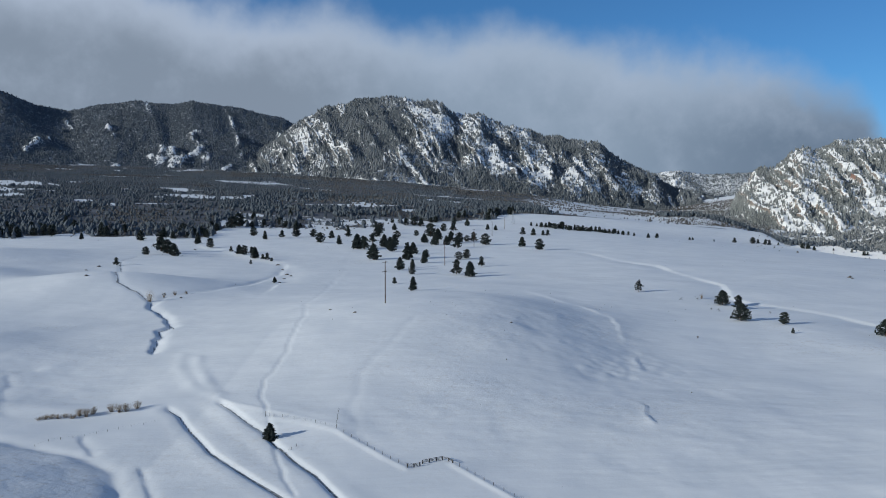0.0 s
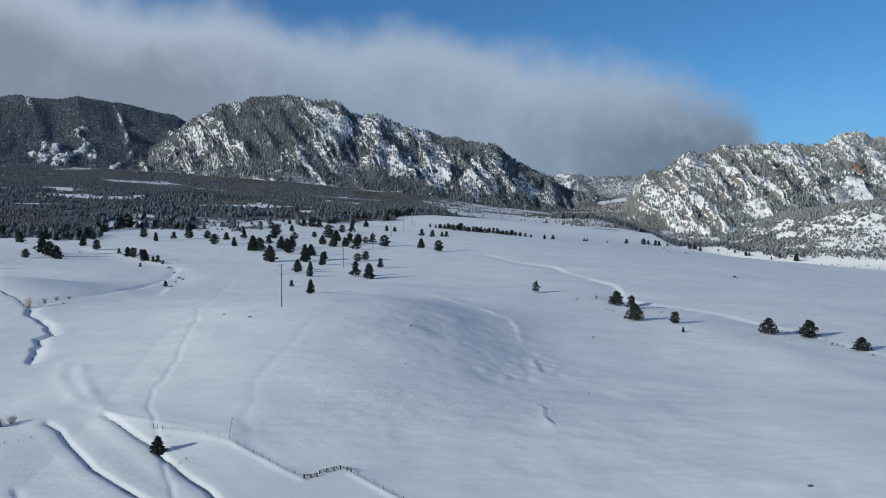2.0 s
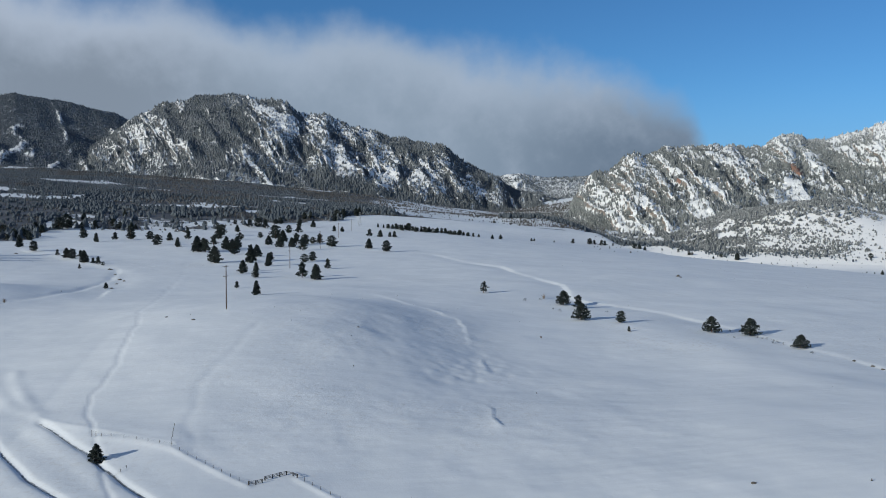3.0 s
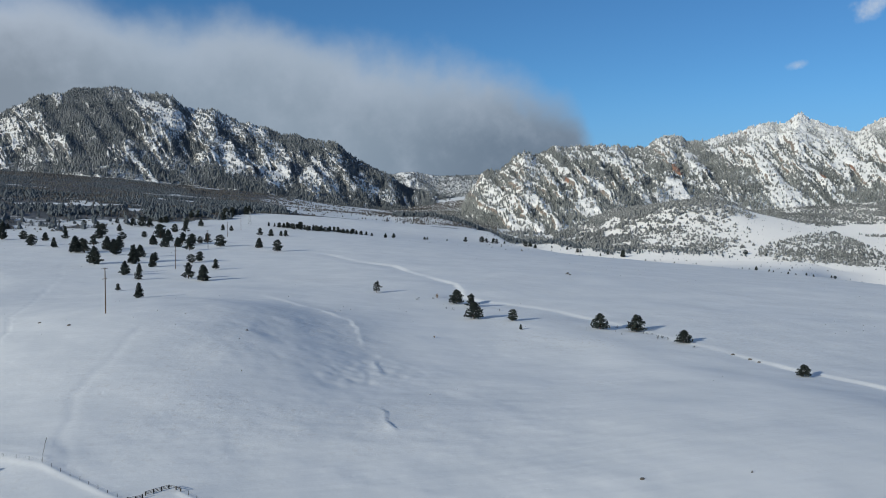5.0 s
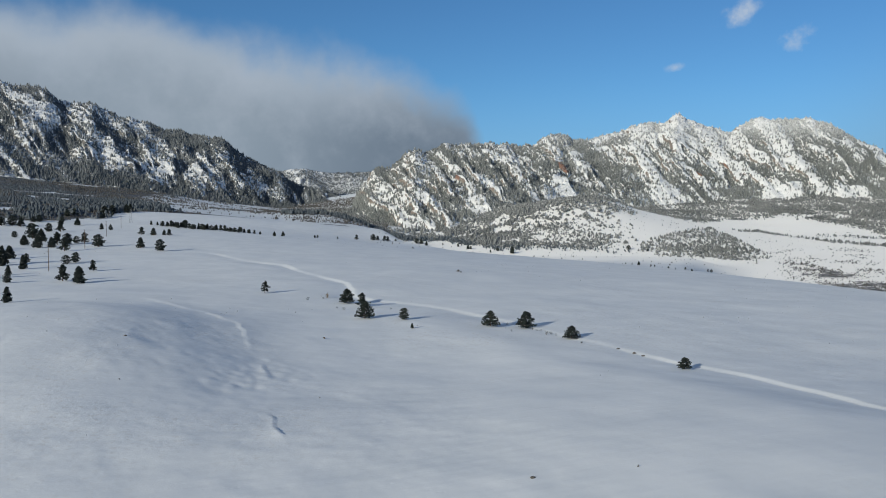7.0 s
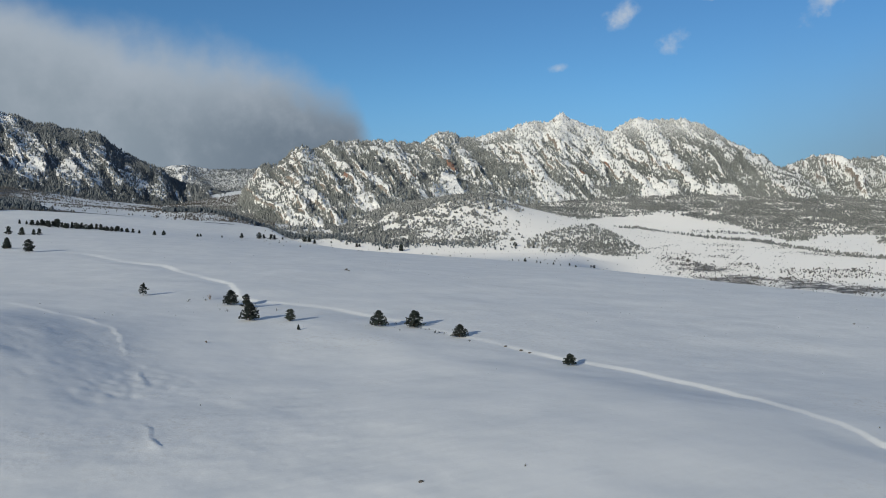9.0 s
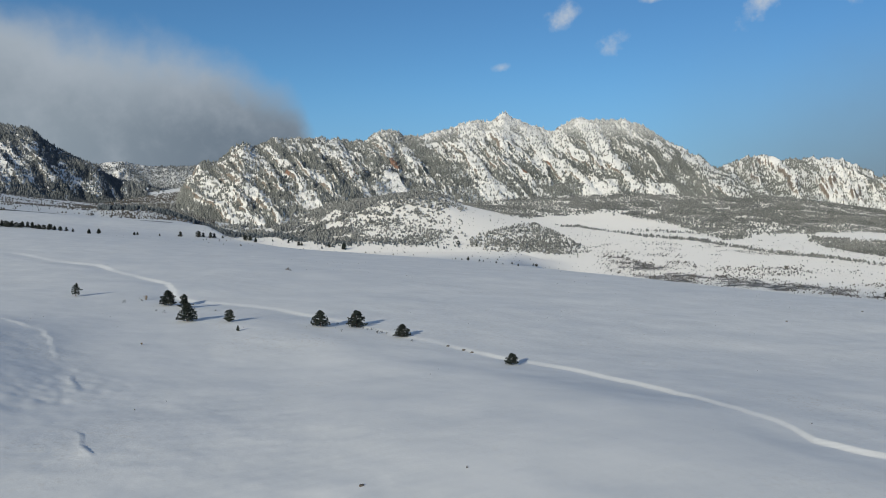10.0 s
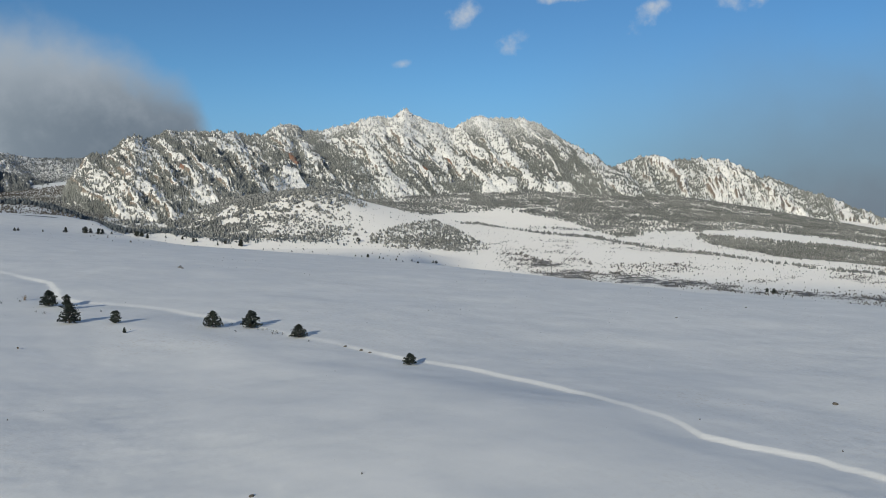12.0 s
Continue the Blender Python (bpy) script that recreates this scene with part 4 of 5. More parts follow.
x, y, z, rng = wooded_ground(5200, -26, 68, 130, 950, lambda x, y, r, a: 0.04 + 0.8 * smooth(0.12, 0.4, fractal(x, y, 90, 3, 341)) * smooth(200, 420, r), 27)
conifers("grass_tufts", x, y, z, rng.uniform(0.15, 0.5, len(x)), SCRUB, "dry grass tufts poking through the snow", 4, 1, 0.8, 13)
bpy.data.objects["grass_tufts"]["category"] = "grass"


# ---- things: helpers ----
def part(name, bm, mat, parent, label="", smooth_faces=False):
    """Links a bmesh as one mesh object under a thing or part."""
    mesh = bpy.data.meshes.new(name)
    bm.to_mesh(mesh)
    bm.free()
    for p in mesh.polygons:
        p.use_smooth = smooth_faces
    mesh.materials.append(mat)
    ob = new(name, mesh)
    ob.parent = parent
    return tagged(ob, label)


def thing(name, x, y, z, label, category, group="", turn=0.0):
    ob = new(name)
    ob.empty_display_size = 0.3
    ob.matrix_basis = pose(x, y, z, 0, 0, turn)
    return tagged(ob, label, category, group)


def height_at(x, y):
    return float(ground_z(np.array([x]), np.array([y]))[0])


def limb(bm, a, b, ra, rb, sides=6):
    """A tapered round bar from a to b."""
    a, b = Vector(a), Vector(b)
    axis = (b - a).normalized()
    side = axis.orthogonal().normalized()
    across = axis.cross(side)
    rings = []
    for centre, r in ((a, ra), (b, rb)):
        rings.append([bm.verts.new(centre + r * (math.cos(k * 2 * math.pi / sides) * side + math.sin(k * 2 * math.pi / sides) * across)) for k in range(sides)])
    for k in range(sides):
        bm.faces.new((rings[0][k], rings[0][(k + 1) % sides], rings[1][(k + 1) % sides], rings[1][k]))
    bm.faces.new(rings[0][::-1])
    bm.faces.new(rings[1])


def box(bm, centre, size, turn=0.0):
    made = bmesh.ops.create_cube(bm, size=1.0, matrix=pose(*centre, 0, 0, turn) @ Matrix.Diagonal((*size, 1)))
    return made["verts"]


# ---- pines ----
def pine(label, seed, width, shape, limbs, bare, lean=0.0):
    """A pine one metre tall, scaled when it is set: trunk with limbs, and a crown of many sprays of needles in clumps."""
    rng = random.Random(seed)
    tree = thing("pine_tree", 0, 0, 0, label, "tree", "pines on the plain")
    wood = bmesh.new()
    bends = [Vector((0, 0, -0.05))]
    for k in range(1, 6):
        h = k / 5 * 0.93
        bends.append(Vector((rng.uniform(-0.012, 0.012) + lean * h * h, rng.uniform(-0.012, 0.012), h)))
    for k, (a, b) in enumerate(zip(bends, bends[1:])):
        limb(wood, a, b, 0.030 * (1 - k / 5.4), 0.030 * (1 - (k + 1) / 5.4), 8)
    crown_verts, crown_faces = [], []
    def tuft(c, size):
        for _ in range(9):
            d = Vector((rng.gauss(0, 1), rng.gauss(0, 1), rng.gauss(0.15, 0.5))).normalized()
            w = d.orthogonal().normalized()
            w.rotate(Matrix.Rotation(rng.uniform(0, 6.28), 3, d))
            root = c + d * size * rng.uniform(-0.1, 0.25)
            tip = c + d * size * rng.uniform(0.8, 1.35)
            k = len(crown_verts)
            half = w * size * rng.uniform(0.38, 0.66)
            mid = root.lerp(tip, 0.55)
            crown_verts.extend((root, mid + half, tip, mid - half))
            crown_faces.append((k, k + 1, k + 2, k + 3))
    for k in range(limbs):
        h = bare + (0.97 - bare) * ((k + rng.random()) / limbs) ** 0.92
        u = (h - bare) / (1 - bare)
        reach = width * shape(u) * rng.uniform(0.74, 1.10)
        ang = k * 2.399 + rng.uniform(-0.5, 0.5)
        base = Vector((lean * h * h, 0, h * 0.96))
        end = base + Vector((math.cos(ang) * reach, math.sin(ang) * reach, reach * rng.uniform(-0.10, 0.30)))
        limb(wood, base, base.lerp(end, 0.85), 0.009 * (1.1 - u), 0.003, 4)
        for f in ((0.45, 0.75, 1.0) if reach > 0.10 else (0.5, 1.0)):
            c = base.lerp(end, f) + Vector((rng.gauss(0, 0.016), rng.gauss(0, 0.016), rng.gauss(0.004, 0.012)))
            tuft(c, rng.uniform(0.058, 0.096) * (1.1 - 0.4 * u))
    tuft(Vector((lean, 0, 0.95)), 0.05)
    part("trunk", wood, BARK, tree, smooth_faces=True)
    mesh = bpy.data.meshes.new("crown")
    mesh.from_pydata([tuple(v) for v in crown_verts], [], crown_faces)
    mesh.materials.append(PINE_NEAR)
    crown = new("crown", mesh)
    crown.parent = tree
    return tree


def cone_shape(u):
    return 0.05 + 0.95 * (1 - u) ** 0.8 if u > 0.10 else 0.68 + 2.8 * u


def round_shape(u):
    return math.sin(math.pi * min(1.0, 0.18 + 0.82 * u)) ** 0.6


def dome_shape(u):
    return (0.86 + 0.14 * math.sin(u * 17)) * (1 - u ** 1.7) ** 0.8 + 0.04 if u > 0.08 else 0.75 + 2.0 * u


def flat_shape(u):
    return (0.75 + 0.25 * math.sin(u * 6)) * (1 - u ** 3.2) + 0.1


KINDS = [
    pine("dark green conical pine standing in deep snow", 1, 0.38, cone_shape, 68, 0.06),
    pine("dense rounded dark pine dusted with snow", 2, 0.36, round_shape, 60, 0.08),
    pine("broad old pine with layered spreading branches", 3, 0.50, dome_shape, 84, 0.07),
    pine("slender dark pine with a pointed top", 4, 0.26, cone_shape, 62, 0.05),
    pine("thin pine with gappy branches and visible trunk", 5, 0.34, flat_shape, 30, 0.18, 0.05),
    pine("bushy low pine wider than it is tall", 6, 0.45, round_shape, 54, 0.05),
    pine("shaggy dark pine with an uneven crown", 7, 0.42, lambda u: cone_shape(u) * (0.8 + 0.35 * math.sin(9 * u + 1)), 52, 0.11),
]
# x, y and height of each pine, place by place
BANK_PINES = [(-342.1, 806.1, 6.4), (-346.8, 865.9, 13.8), (-280.8, 791.4, 9.4), (-214, 613.1, 6.1), (-215.8, 651.7, 15.1), (-203.5, 628.3, 10.4), (-193.2, 611.6, 8.9), (-192.1, 702.7, 7.9), (-214.3, 744.4, 9.9), (-205.7, 536, 5), (-442.3, 873.2, 10.4), (-412.7, 884.2, 10.6), (-394.4, 859.6, 11.4), (-403, 932.5, 12.4), (-341.2, 914.2, 9.7), (-164.5, 661.3, 4.4), (-153.8, 642.2, 6.8), (-147.7, 632.3, 7.1), (-132.6, 599.8, 8), (-119.9, 581, 5), (-144.7, 643.3, 5.1), (-124.3, 587.2, 3.9), (-124.9, 553.2, 2.9), (-87.5, 442.1, 2.9), (-115.2, 572.7, 2.3)]
GROVE_PINES = [(-253.6, 1022.9, 13.6), (-248.7, 1039.6, 16.5), (-191.4, 861.8, 9.1), (-167.6, 802.4, 8), (-156.3, 827.1, 7.1), (-144.7, 839.4, 10), (-127.4, 839.1, 7.8), (-108.2, 751.9, 9), (-107.2, 820.7, 7.1), (-88.9, 728.2, 7.7), (-93.1, 840.6, 7.8), (-68.5, 679, 11.7), (-65.5, 695.5, 9.2), (-61.9, 675.6, 9.9), (-47.8, 585.3, 10.9), (-66, 889.3, 11.8), (-48.1, 696.9, 10.2), (-43.5, 698.2, 8.3), (-39, 652.3, 9.5), (-40.7, 713.4, 9.5), (-62.2, 750.1, 8), (-65.4, 843.2, 8.9), (-57.6, 1011.2, 8), (-44.7, 831.5, 6.6), (-24.4, 583.7, 11.6), (-21.9, 624, 8.3), (-25.7, 508.3, 7.4), (-18.8, 524.7, 5.2), (-17.5, 479.5, 4.5), (-12.2, 555, 8.1), (-11.4, 593.2, 5.9), (-24.3, 425.9, 3.4)]
GROVE_EAST_PINES = [(-13.4, 379.3, 6.1), (-47.3, 1080.9, 10), (-36.6, 1082.3, 11.5), (-27.6, 1067.6, 11.3), (-26.7, 855.3, 5.7), (-16.5, 752.4, 8), (-12.2, 834.7, 13.3), (-6.8, 730.5, 8.7), (-4.7, 785.7, 10.4), (2.9, 730.6, 7.8), (0.7, 994.8, 9.2), (11.9, 994.8, 11.9), (7, 753.6, 10), (11.5, 693.4, 10.1), (14.5, 752.5, 9), (21.3, 765.4, 5.6), (27.4, 765.2, 8.6), (36.2, 726.7, 9.6), (53.9, 1029.5, 6.8), (62.6, 1015.9, 6.1), (31.1, 1092.5, 8.7), (82.1, 878, 7.6), (91.8, 864.9, 6.9), (101.3, 862.9, 5.1), (104.6, 852.4, 6.2), (65.1, 700.5, 7.9), (75.2, 663.2, 8.8), (10.8, 580.1, 5.4), (16.4, 589, 6.3), (7.6, 479.8, 8.3), (14.9, 468.6, 8.1), (23.9, 529.5, 6.3)]
GULLY_PINES = [(90.3, 393.2, 4.7), (118.5, 360.1, 5.4), (121.9, 350.4, 4.8), (110.5, 314.8, 5.6), (122.6, 304.8, 3.8), (117.9, 285.8, 1.6), (147.7, 282.9, 4.9), (159.4, 277.5, 5.3), (162.2, 251.9, 3.8), (161.5, 194.1, 2.8)]
DITCH_PINE = [(-33.2, 162, 2.8)]
FAR_PINES = [(336.9, 984.6, 6.2), (361.7, 994.8, 7.7), (369.7, 1000.4, 5.6), (371.6, 981.5, 6.9), (377.2, 984.7, 6.2), (391.4, 994.2, 3.5), (554.3, 1312, 8.4), (561.2, 1309, 7.5), (560.9, 1287.2, 7.4), (260.5, 899.8, 3.1), (266.5, 909.5, 3.1), (305.5, 960.3, 2.6), (224.5, 894.1, 4.8), (211.9, 879.7, 4.7), (606.9, 1150.3, 4.3), (622.8, 1156.6, 5.2), (627.4, 1119.6, 10.1), (598.2, 1245.8, 5.5), (595.9, 1204.5, 6.2), (599.8, 1202.5, 5.3), (587, 1279.9, 3.7)]
MESA_PINES = [(553.8, 723.1, 4), (794, 1059.7, 6.7), (809.4, 1032.6, 4.1), (553.4, 703.1, 2.2), (552, 695.3, 1.7), (549.5, 671.4, 2.2), (557, 655.9, 2.7), (434.6, 505.8, 1.6), (634.8, 710.9, 2.9), (645.9, 718.3, 3), (557, 749.5, 1.8), (555.8, 736.7, 1.8), (437.9, 527.9, 1.3)]
EDGE_PINES = [(828.5, 422.5, 4.6), (825, 413.6, 5.1), (821.8, 399.4, 3.3)]
ROW_PINES = [(123.7, 1072.8, 6.4), (129.6, 1074.1, 5.7), (132.7, 1064.7, 7.8), (137.2, 1056, 7), (143.2, 1059.2, 6.3), (147, 1060.8, 8.4), (150.7, 1043, 6.2), (155, 1034.3, 5.5), (160.3, 1037.5, 6.9), (163.7, 1028.9, 6.1), (169.3, 1034.1, 6.2), (172.3, 1023.4, 5.4), (178.8, 1029.4, 6.1), (182, 1016.7, 6.7), (185.2, 1004.9, 5.3), (188.5, 994.1, 5.3), (190.5, 977.4, 5.2), (197.5, 986.2, 5.9), (200.1, 973.4, 4.5), (203.6, 962.5, 4.5), (206.9, 951.5, 4.4), (211, 941.4, 3.7), (113.8, 1101.1, 5.1), (120.2, 1092.3, 4.3)]

GULLY_KINDS = [4, 2, 6, 2, 1, 3, 2, 2, 2, 2]
rng_trees = random.Random(44)
waiting = {}


def plant(kind, x, y, tall):
    spot = Matrix.Translation((x, y, height_at(x, y) - 0.02 * tall)) @ Matrix.Rotation(rng_trees.uniform(0, 6.28), 4, "Z") @ Matrix.Diagonal((tall * rng_trees.uniform(1.0, 1.25), tall * rng_trees.uniform(1.0, 1.25), tall, 1))
    if kind in waiting:
        copy_thing(KINDS[kind], spot)
    else:
        waiting[kind] = spot


for places in (BANK_PINES, GROVE_PINES, GROVE_EAST_PINES, FAR_PINES, MESA_PINES, EDGE_PINES, ROW_PINES):
    for x, y, tall in places:
        plant(rng_trees.choice((0, 0, 1, 3, 6, 6, 5 if tall < 7 else 1)), x, y, tall * 1.08)
# the ragged front of the wood, tree by tree
x, y, z, rng = wooded_ground(2600, -28.5, 5, 740, 1300, lambda x, y, r, a: smooth(-60, 5, apron_depth(x, y, r, a)) * (1 - smooth(60, 150, apron_depth(x, y, r, a))) * smooth(-0.2, 0.3, fractal(x, y, 48, 3, 303)), 51)
single = np.arange(min(len(x), 60))
for k in single:
    plant(rng_trees.choice((0, 0, 1, 1, 6)), float(x[k]), float(y[k]), rng_trees.uniform(6.0, 11.5))
behind = np.arange(len(single), len(x))
conifers("forest_front", x[behind], y[behind], z[behind], rng.uniform(6, 11, len(behind)), PINE_HAZY, "dark pines in the ragged front of the wood", 7, 2, 0.36, 16)
for x, y, tall in ROW_PINES[:20]:
    plant(rng_trees.choice((0, 1, 3, 6)), x + rng_trees.uniform(1, 4), y + rng_trees.uniform(-14, 10), tall * rng_trees.uniform(0.8, 1.15))
for kind, (x, y, tall) in zip(GULLY_KINDS, GULLY_PINES):
    plant(kind, x, y, tall * 1.22)
plant(0, DITCH_PINE[0][0], DITCH_PINE[0][1], DITCH_PINE[0][2] * 1.3)
for kind, spot in waiting.items():
    KINDS[kind].matrix_basis = spot


# ---- bare shrubs, willows and dark tussocks ----
def shrub(name, x, y, tall, wide, stems, label, mat, seed):
    rng = random.Random(seed)
    bush = thing(name, x, y, height_at(x, y) - 0.05, label, "shrub", "bare shrubs", rng.uniform(0, 360))
    stalks, twigs = bmesh.new(), bmesh.new()
    for _ in range(stems):
        ang, out = rng.uniform(0, 6.28), rng.uniform(0.15, 1.0) * wide / 2
        foot = Vector((math.cos(ang) * out * 0.3, math.sin(ang) * out * 0.3, 0))
        top = Vector((math.cos(ang) * out, math.sin(ang) * out, tall * rng.uniform(0.6, 1.0) * (1 - 0.25 * (2 * out / wide) ** 2)))
        limb(stalks, foot, top, 0.022 * tall ** 0.5, 0.008, 4)
        for _ in range(5):
            a = foot.lerp(top, rng.uniform(0.35, 0.95))
            b = a + Vector((rng.gauss(0, 0.16), rng.gauss(0, 0.16), rng.uniform(0.1, 0.3))) * tall
            limb(twigs, a, b, 0.012, 0.005, 3)
    for name, bm in (("stems", stalks), ("twigs", twigs)):
        tagged(part(name, bm, mat, bush), kind="stuff")
    return bush


HEDGEROW = [(-85.6, 178.9, 0.8), (-84.5, 179.4, 1.1), (-83.3, 180, 1.1), (-81.7, 179.6, 1.1), (-80.5, 180.2, 1.1), (-78.9, 179.8, 1.1), (-78, 181.2, 1.6), (-76.4, 180.9, 1.8), (-75.6, 182.3, 1.6), (-72, 183.8, 1.7), (-70.2, 183.5, 1.8), (-68.9, 184, 1.8), (-67.2, 185.7, 1.6)]
WILLOWS = [(-124.9, 361.3, 5.3), (-121.5, 369.9, 2.5), (-118.3, 375.2, 2.2), (-114.3, 378.6, 2), (114.7, 377.2, 2.3), (82.7, 275.4, 0.8)]
SEEDLINGS = [(104, 371, 1), (111.9, 373.9, 0.8), (110.8, 341.4, 0.9), (109.4, 346.1, 0.7), (130.3, 338.6, 0.7), (124, 344.3, 0.7), (148.9, 269.6, 0.6), (156.5, 286.2, 0.8), (157.8, 260.7, 1.2), (160.4, 268.7, 0.6), (160.2, 261.6, 0.8), (159.9, 242.4, 0.7), (158.9, 271.9, 0.6), (159.2, 269.4, 0.6), (160.6, 259, 0.6)]
TUSSOCKS = [(-125.9, 600.2, 1.2), (-116.4, 576.6, 1.1), (-106.4, 548.9, 1.5), (-98.4, 521.8, 1), (-86.8, 464.7, 0.9), (-85, 442.6, 0.9), (-113.9, 369.2, 0.7), (-38.8, 292.7, 0.6), (-28.8, 277.7, 0.7), (-165.5, 394.8, 1), (-213, 526.7, 1.4), (-211.3, 503.5, 1), (-89.1, 485.8, 1.3), (-85.5, 478.2, 1), (-199, 683.1, 1.4), (319, 207.8, 0.7), (214.9, 98.9, 0.9), (72, 125.5, 0.5), (376.3, 207.2, 0.7), (165.4, 229.9, 0.7), (165.7, 222.1, 0.8), (165.5, 217.5, 0.7), (228.7, 478.8, 1.2), (228, 473.5, 1.0), (235, 491, 1.0), (20.8, 258.7, 0.5)]
for k, (x, y, tall) in enumerate(HEDGEROW):
    shrub("bare_shrub", x, y, tall * (1.0 if k < 6 else 1.15), 2.3 if k < 6 else 2.2, 34, "leafless tan shrub on the snowy bank", TWIG, 300 + k)
for k, (x, y, tall) in enumerate(WILLOWS):
    shrub("willow_bush", x, y, tall, tall * 1.0, 30, "leafless pale willow bush beside the creek", TWIG, 340 + k)


def juniper(x, y, tall, seed):
    rng = random.Random(seed)
    bush = thing("juniper_bush", x, y, height_at(x, y), "small dark evergreen bush poking through snow", "bush", "small evergreen bushes")
    stem, leaf = bmesh.new(), bmesh.new()
    limb(stem, (0, 0, -0.1), (0, 0, tall * 0.6), 0.05, 0.02, 5)
    for _ in range(26):
        c = Vector((rng.gauss(0, 0.28), rng.gauss(0, 0.28), rng.uniform(0.1, 0.95))) * tall
        d = Vector((rng.gauss(0, 1), rng.gauss(0, 1), rng.gauss(0.5, 0.6))).normalized() * tall * 0.3
        w = d.orthogonal().normalized() * tall * 0.10
        leaf.faces.new([leaf.verts.new(p) for p in (c, c + d * 0.5 + w, c + d, c + d * 0.5 - w)])
    part("stem", stem, BARK, bush)
    part("foliage", leaf, PINE_NEAR, bush)


for k, (x, y, tall) in enumerate(SEEDLINGS):
    juniper(x, y, tall * 1.2, 400 + k)


def tussock(x, y, tall, seed):
    rng = random.Random(seed)
    bm = bmesh.new()
    bmesh.ops.create_icosphere(bm, subdivisions=2, radius=1.0)
    for v in bm.verts:
        v.co *= 1 + 0.35 * noise.noise(v.co * 1.7 + Vector((seed, 0, 0)))
        v.co = Vector((v.co.x * tall * 1.3, v.co.y * tall * 1.1, v.co.z * tall * 0.8 + 0.1))
    mesh = bpy.data.meshes.new("rock_outcrop")
    bm.to_mesh(mesh)
    bm.free()
    mesh.materials.append(STONE)
    ob = new("rock_outcrop", mesh)
    ob.matrix_basis = pose(x, y, height_at(x, y) - 0.1, 0, 0, rng.uniform(-25, 25))
    tagged(ob, "low dark rock and earth bared through snow", "rock", "bared rocks")


for k, (x, y, tall) in enumerate(TUSSOCKS):
    tussock(x, y, tall * 0.7, 500 + k)


# ---- power line ----
def utility_pole(x, y, tall):
    pole = thing("utility_pole", x, y, height_at(x, y) - 0.5, "tall brown wooden utility pole with two crossarms", "utility pole", "power line", 62)
    bm = bmesh.new()
    limb(bm, (0, 0, 0), (0, 0, tall + 0.5), 0.21, 0.14, 10)
    part("shaft", bm, POLE_WOOD, pole, smooth_faces=True)
    for drop, wide in ((0.35, 3.4), (3.6, 3.0)):
        bm = bmesh.new()
        box(bm, (0, 0.2, tall + 0.5 - drop), (wide, 0.11, 0.14))
        arm = part("crossarm", bm, POLE_WOOD, pole)
        for side in (-1, 1):
            bm = bmesh.new()
            limb(bm, (side * 0.75, 0.2, tall + 0.45 - drop), (side * 0.1, 0.16, tall - 0.25 - drop), 0.025, 0.025, 5)
            part("brace", bm, STEEL, pole)
            bm = bmesh.new()
            for lift, r in ((0.07, 0.05), (0.15, 0.075), (0.22, 0.05)):
                limb(bm, (side * (wide / 2 - 0.15), 0.2, tall + 0.5 - drop + lift), (side * (wide / 2 - 0.15), 0.2, tall + 0.5 - drop + lift + 0.06), r, r * 0.8, 8)
            part("insulator", bm, CERAMIC, arm, "grey ceramic insulator")


POLES = [(-20.1, 295.8, 14.6), (1.1, 538.1, 14.6), (25.8, 708.1, 14.6), (49.3, 855.3, 14.6), (75.6, 1046.1, 14.6)]
for x, y, tall in POLES:
    utility_pole(x, y, tall)


def lattice_tower(x, y, tall):
    tower = thing("lattice_tower", x, y, height_at(x, y) - 0.3, "far grey steel lattice mast on the snow", "mast")
    for cx, cy in ((-1, -1), (1, -1), (1, 1), (-1, 1)):
        bm = bmesh.new()
        limb(bm, (cx * 1.6, cy * 1.6, 0), (cx * 0.5, cy * 0.5, tall), 0.14, 0.09, 5)
        part("leg", bm, STEEL, tower)
    for k in range(6):
        a, b = tall * k / 6, tall * (k + 1) / 6
        wa, wb = 1.6 - 1.1 * k / 6, 1.6 - 1.1 * (k + 1) / 6
        bm = bmesh.new()
        for turn in range(4):
            c, s = math.cos(turn * math.pi / 2), math.sin(turn * math.pi / 2)
            limb(bm, (c * wa - s * wa, s * wa + c * wa, a), (-c * wb - s * wb, -s * wb + c * wb, b), 0.07, 0.07, 4)
        part("brace", bm, STEEL, tower)


lattice_tower(92.4, 1124.2, 17.9)


# ---- fences ----
def fence(name, line, gap, label, wires=2, tall=0.6):
    """Posts every few metres along a line, with wires between."""
    z0 = height_at(*line[0])
    ob = thing(name, line[0][0], line[0][1], z0, label, "fence")
    rng = random.Random(len(line) + int(line[0][0]))
    spots = []
    for (ax, ay), (bx, by) in zip(line, line[1:]):
        count = max(1, round(math.hypot(bx - ax, by - ay) / gap))
        spots += [(ax + (bx - ax) * k / count, ay + (by - ay) * k / count) for k in range(count)]
    spots.append(line[-1])
    tops = []
    for x, y in spots:
        p = Vector((x - line[0][0], y - line[0][1], height_at(x, y) - z0))
        h = tall * rng.uniform(0.85, 1.1)
        bm = bmesh.new()
        limb(bm, p - Vector((0, 0, 0.3)), p + Vector((rng.uniform(-0.05, 0.05), rng.uniform(-0.05, 0.05), h)), 0.05, 0.042, 6)
        part("post", bm, FENCE_WOOD, ob)
        tops.append(p)
    for a, b in zip(tops, tops[1:]):
        for k in range(wires):
            bm = bmesh.new()
            lift = Vector((0, 0, tall * (0.88 - 0.35 * k)))
            limb(bm, a + lift, b + lift, 0.006, 0.006, 3)
            part("wire", bm, STEEL, ob)
    return ob


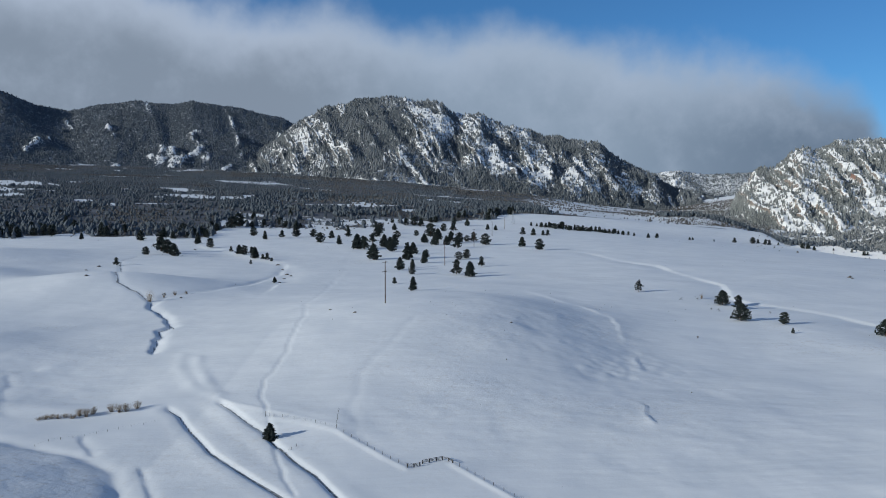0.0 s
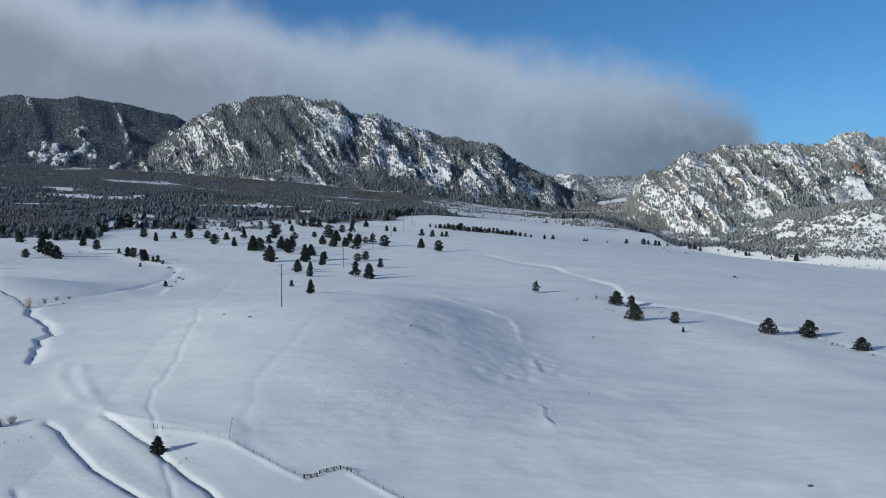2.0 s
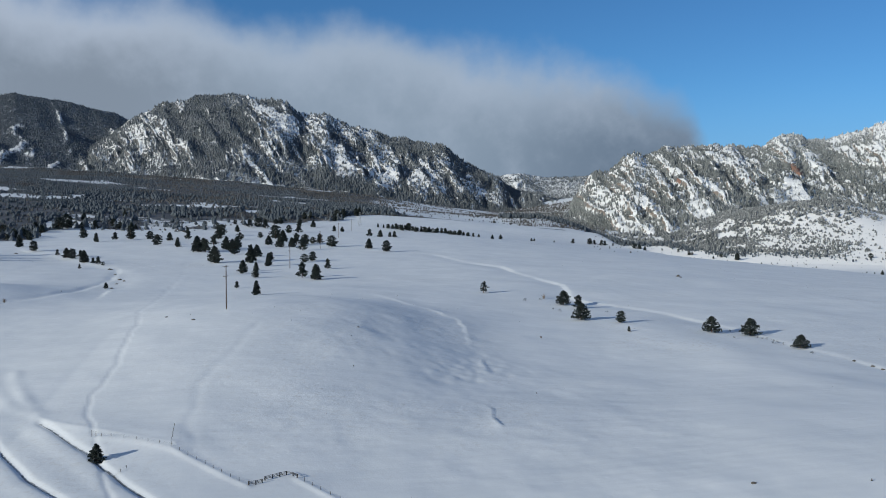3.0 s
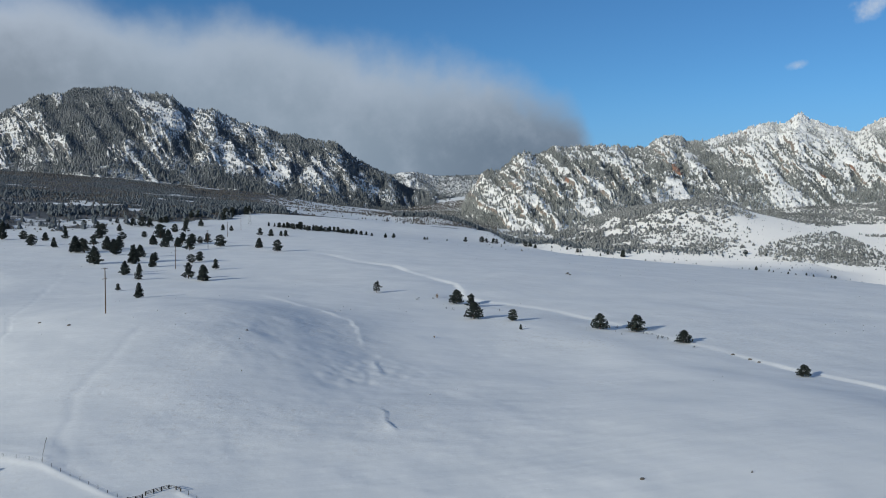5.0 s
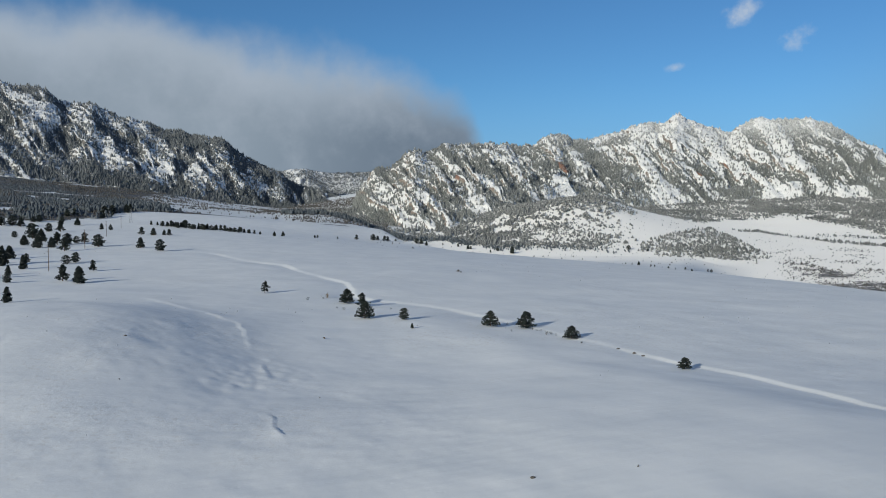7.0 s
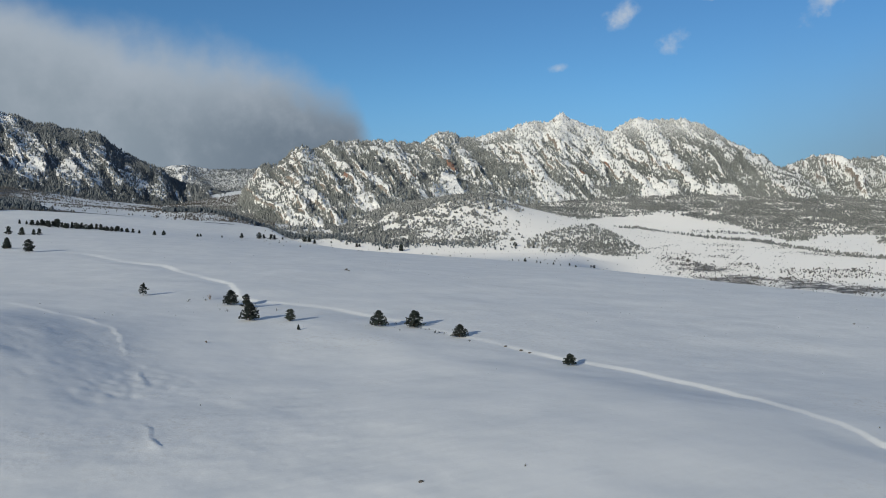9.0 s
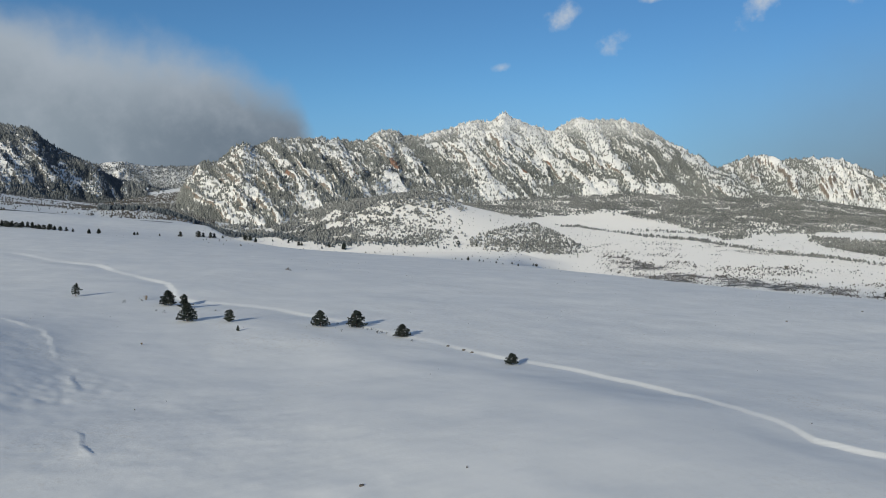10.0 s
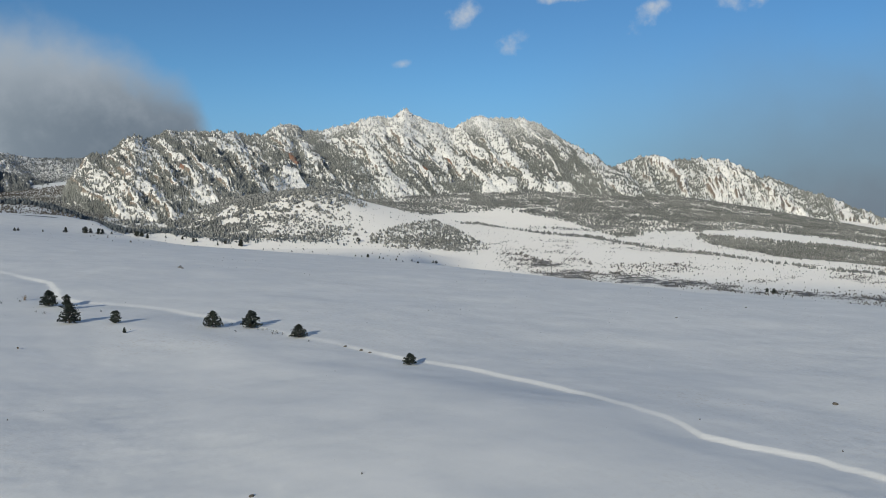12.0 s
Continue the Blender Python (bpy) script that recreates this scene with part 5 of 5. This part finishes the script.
def rail_fence(name, line, label, rails=3, tall=0.66):
    z0 = height_at(*line[0])
    ob = thing(name, line[0][0], line[0][1], z0, label, "fence")
    spots = [Vector((x - line[0][0], y - line[0][1], height_at(x, y) - z0)) for x, y in line]
    for p in spots:
        bm = bmesh.new()
        limb(bm, p - Vector((0, 0, 0.3)), p + Vector((0, 0, tall)), 0.11, 0.10, 7)
        part("post", bm, FENCE_WOOD, ob)
    for a, b in zip(spots, spots[1:]):
        for k in range(rails):
            bm = bmesh.new()
            lift = Vector((0, 0, tall * (0.92 - 0.3 * k)))
            limb(bm, a + lift, b + lift, 0.05, 0.045, 6)
            part("rail", bm, FENCE_WOOD, ob)
    return ob


fence("wire_fence", [(-36.6, 174.5), (-32.9, 173.2), (-27.7, 169.9), (-20.8, 164.6), (-14.0, 155.7), (-6.2, 144.8)], 2.6, "weathered wire fence with wooden posts in snow")
fence("wire_fence", [(1.6, 146.8), (5.3, 140.3), (11.0, 130.4), (17, 119)], 2.6, "weathered wire fence with wooden posts in snow")
rail_fence("rail_fence", [(-6.1, 144.5), (-5.0, 145.0), (-4.0, 145.6)], "dark wooden rail gate panel in a snowy fence")
rail_fence("rail_fence", [(-3.6, 146.7), (-2.4, 147.5), (-1.2, 148.2), (-0.1, 148.8)], "dark wooden rail fence section above snow")
rail_fence("rail_fence", [(-0.1, 148.8), (1.0, 148.0), (1.7, 146.8)], "short dark rail fence at the trail crossing", 2, 0.62)
fence("wire_fence", [(-21.8, 177.1), (-21.4, 171.5), (-20.9, 165.6)], 2.0, "short line of wooden posts beside the trail", 1, 0.55)
fence("wire_fence", [(-28.6, 153.4), (-27.9, 155.0), (-27.2, 156.6)], 1.6, "few snow-capped posts beside the ditch", 2)
fence("wire_fence", [(-36.9, 175.6), (-36.0, 174.9)], 0.8, "pair of gate posts where the trail meets the fence", 1, 0.95)
fence("wire_fence", [(-78.3, 161.9), (-77.0, 164.7), (-71.4, 168.3), (-66.3, 172.6), (-60.3, 177.0)], 2.2, "low old wire fence half buried beside the bank", 1, 0.4)
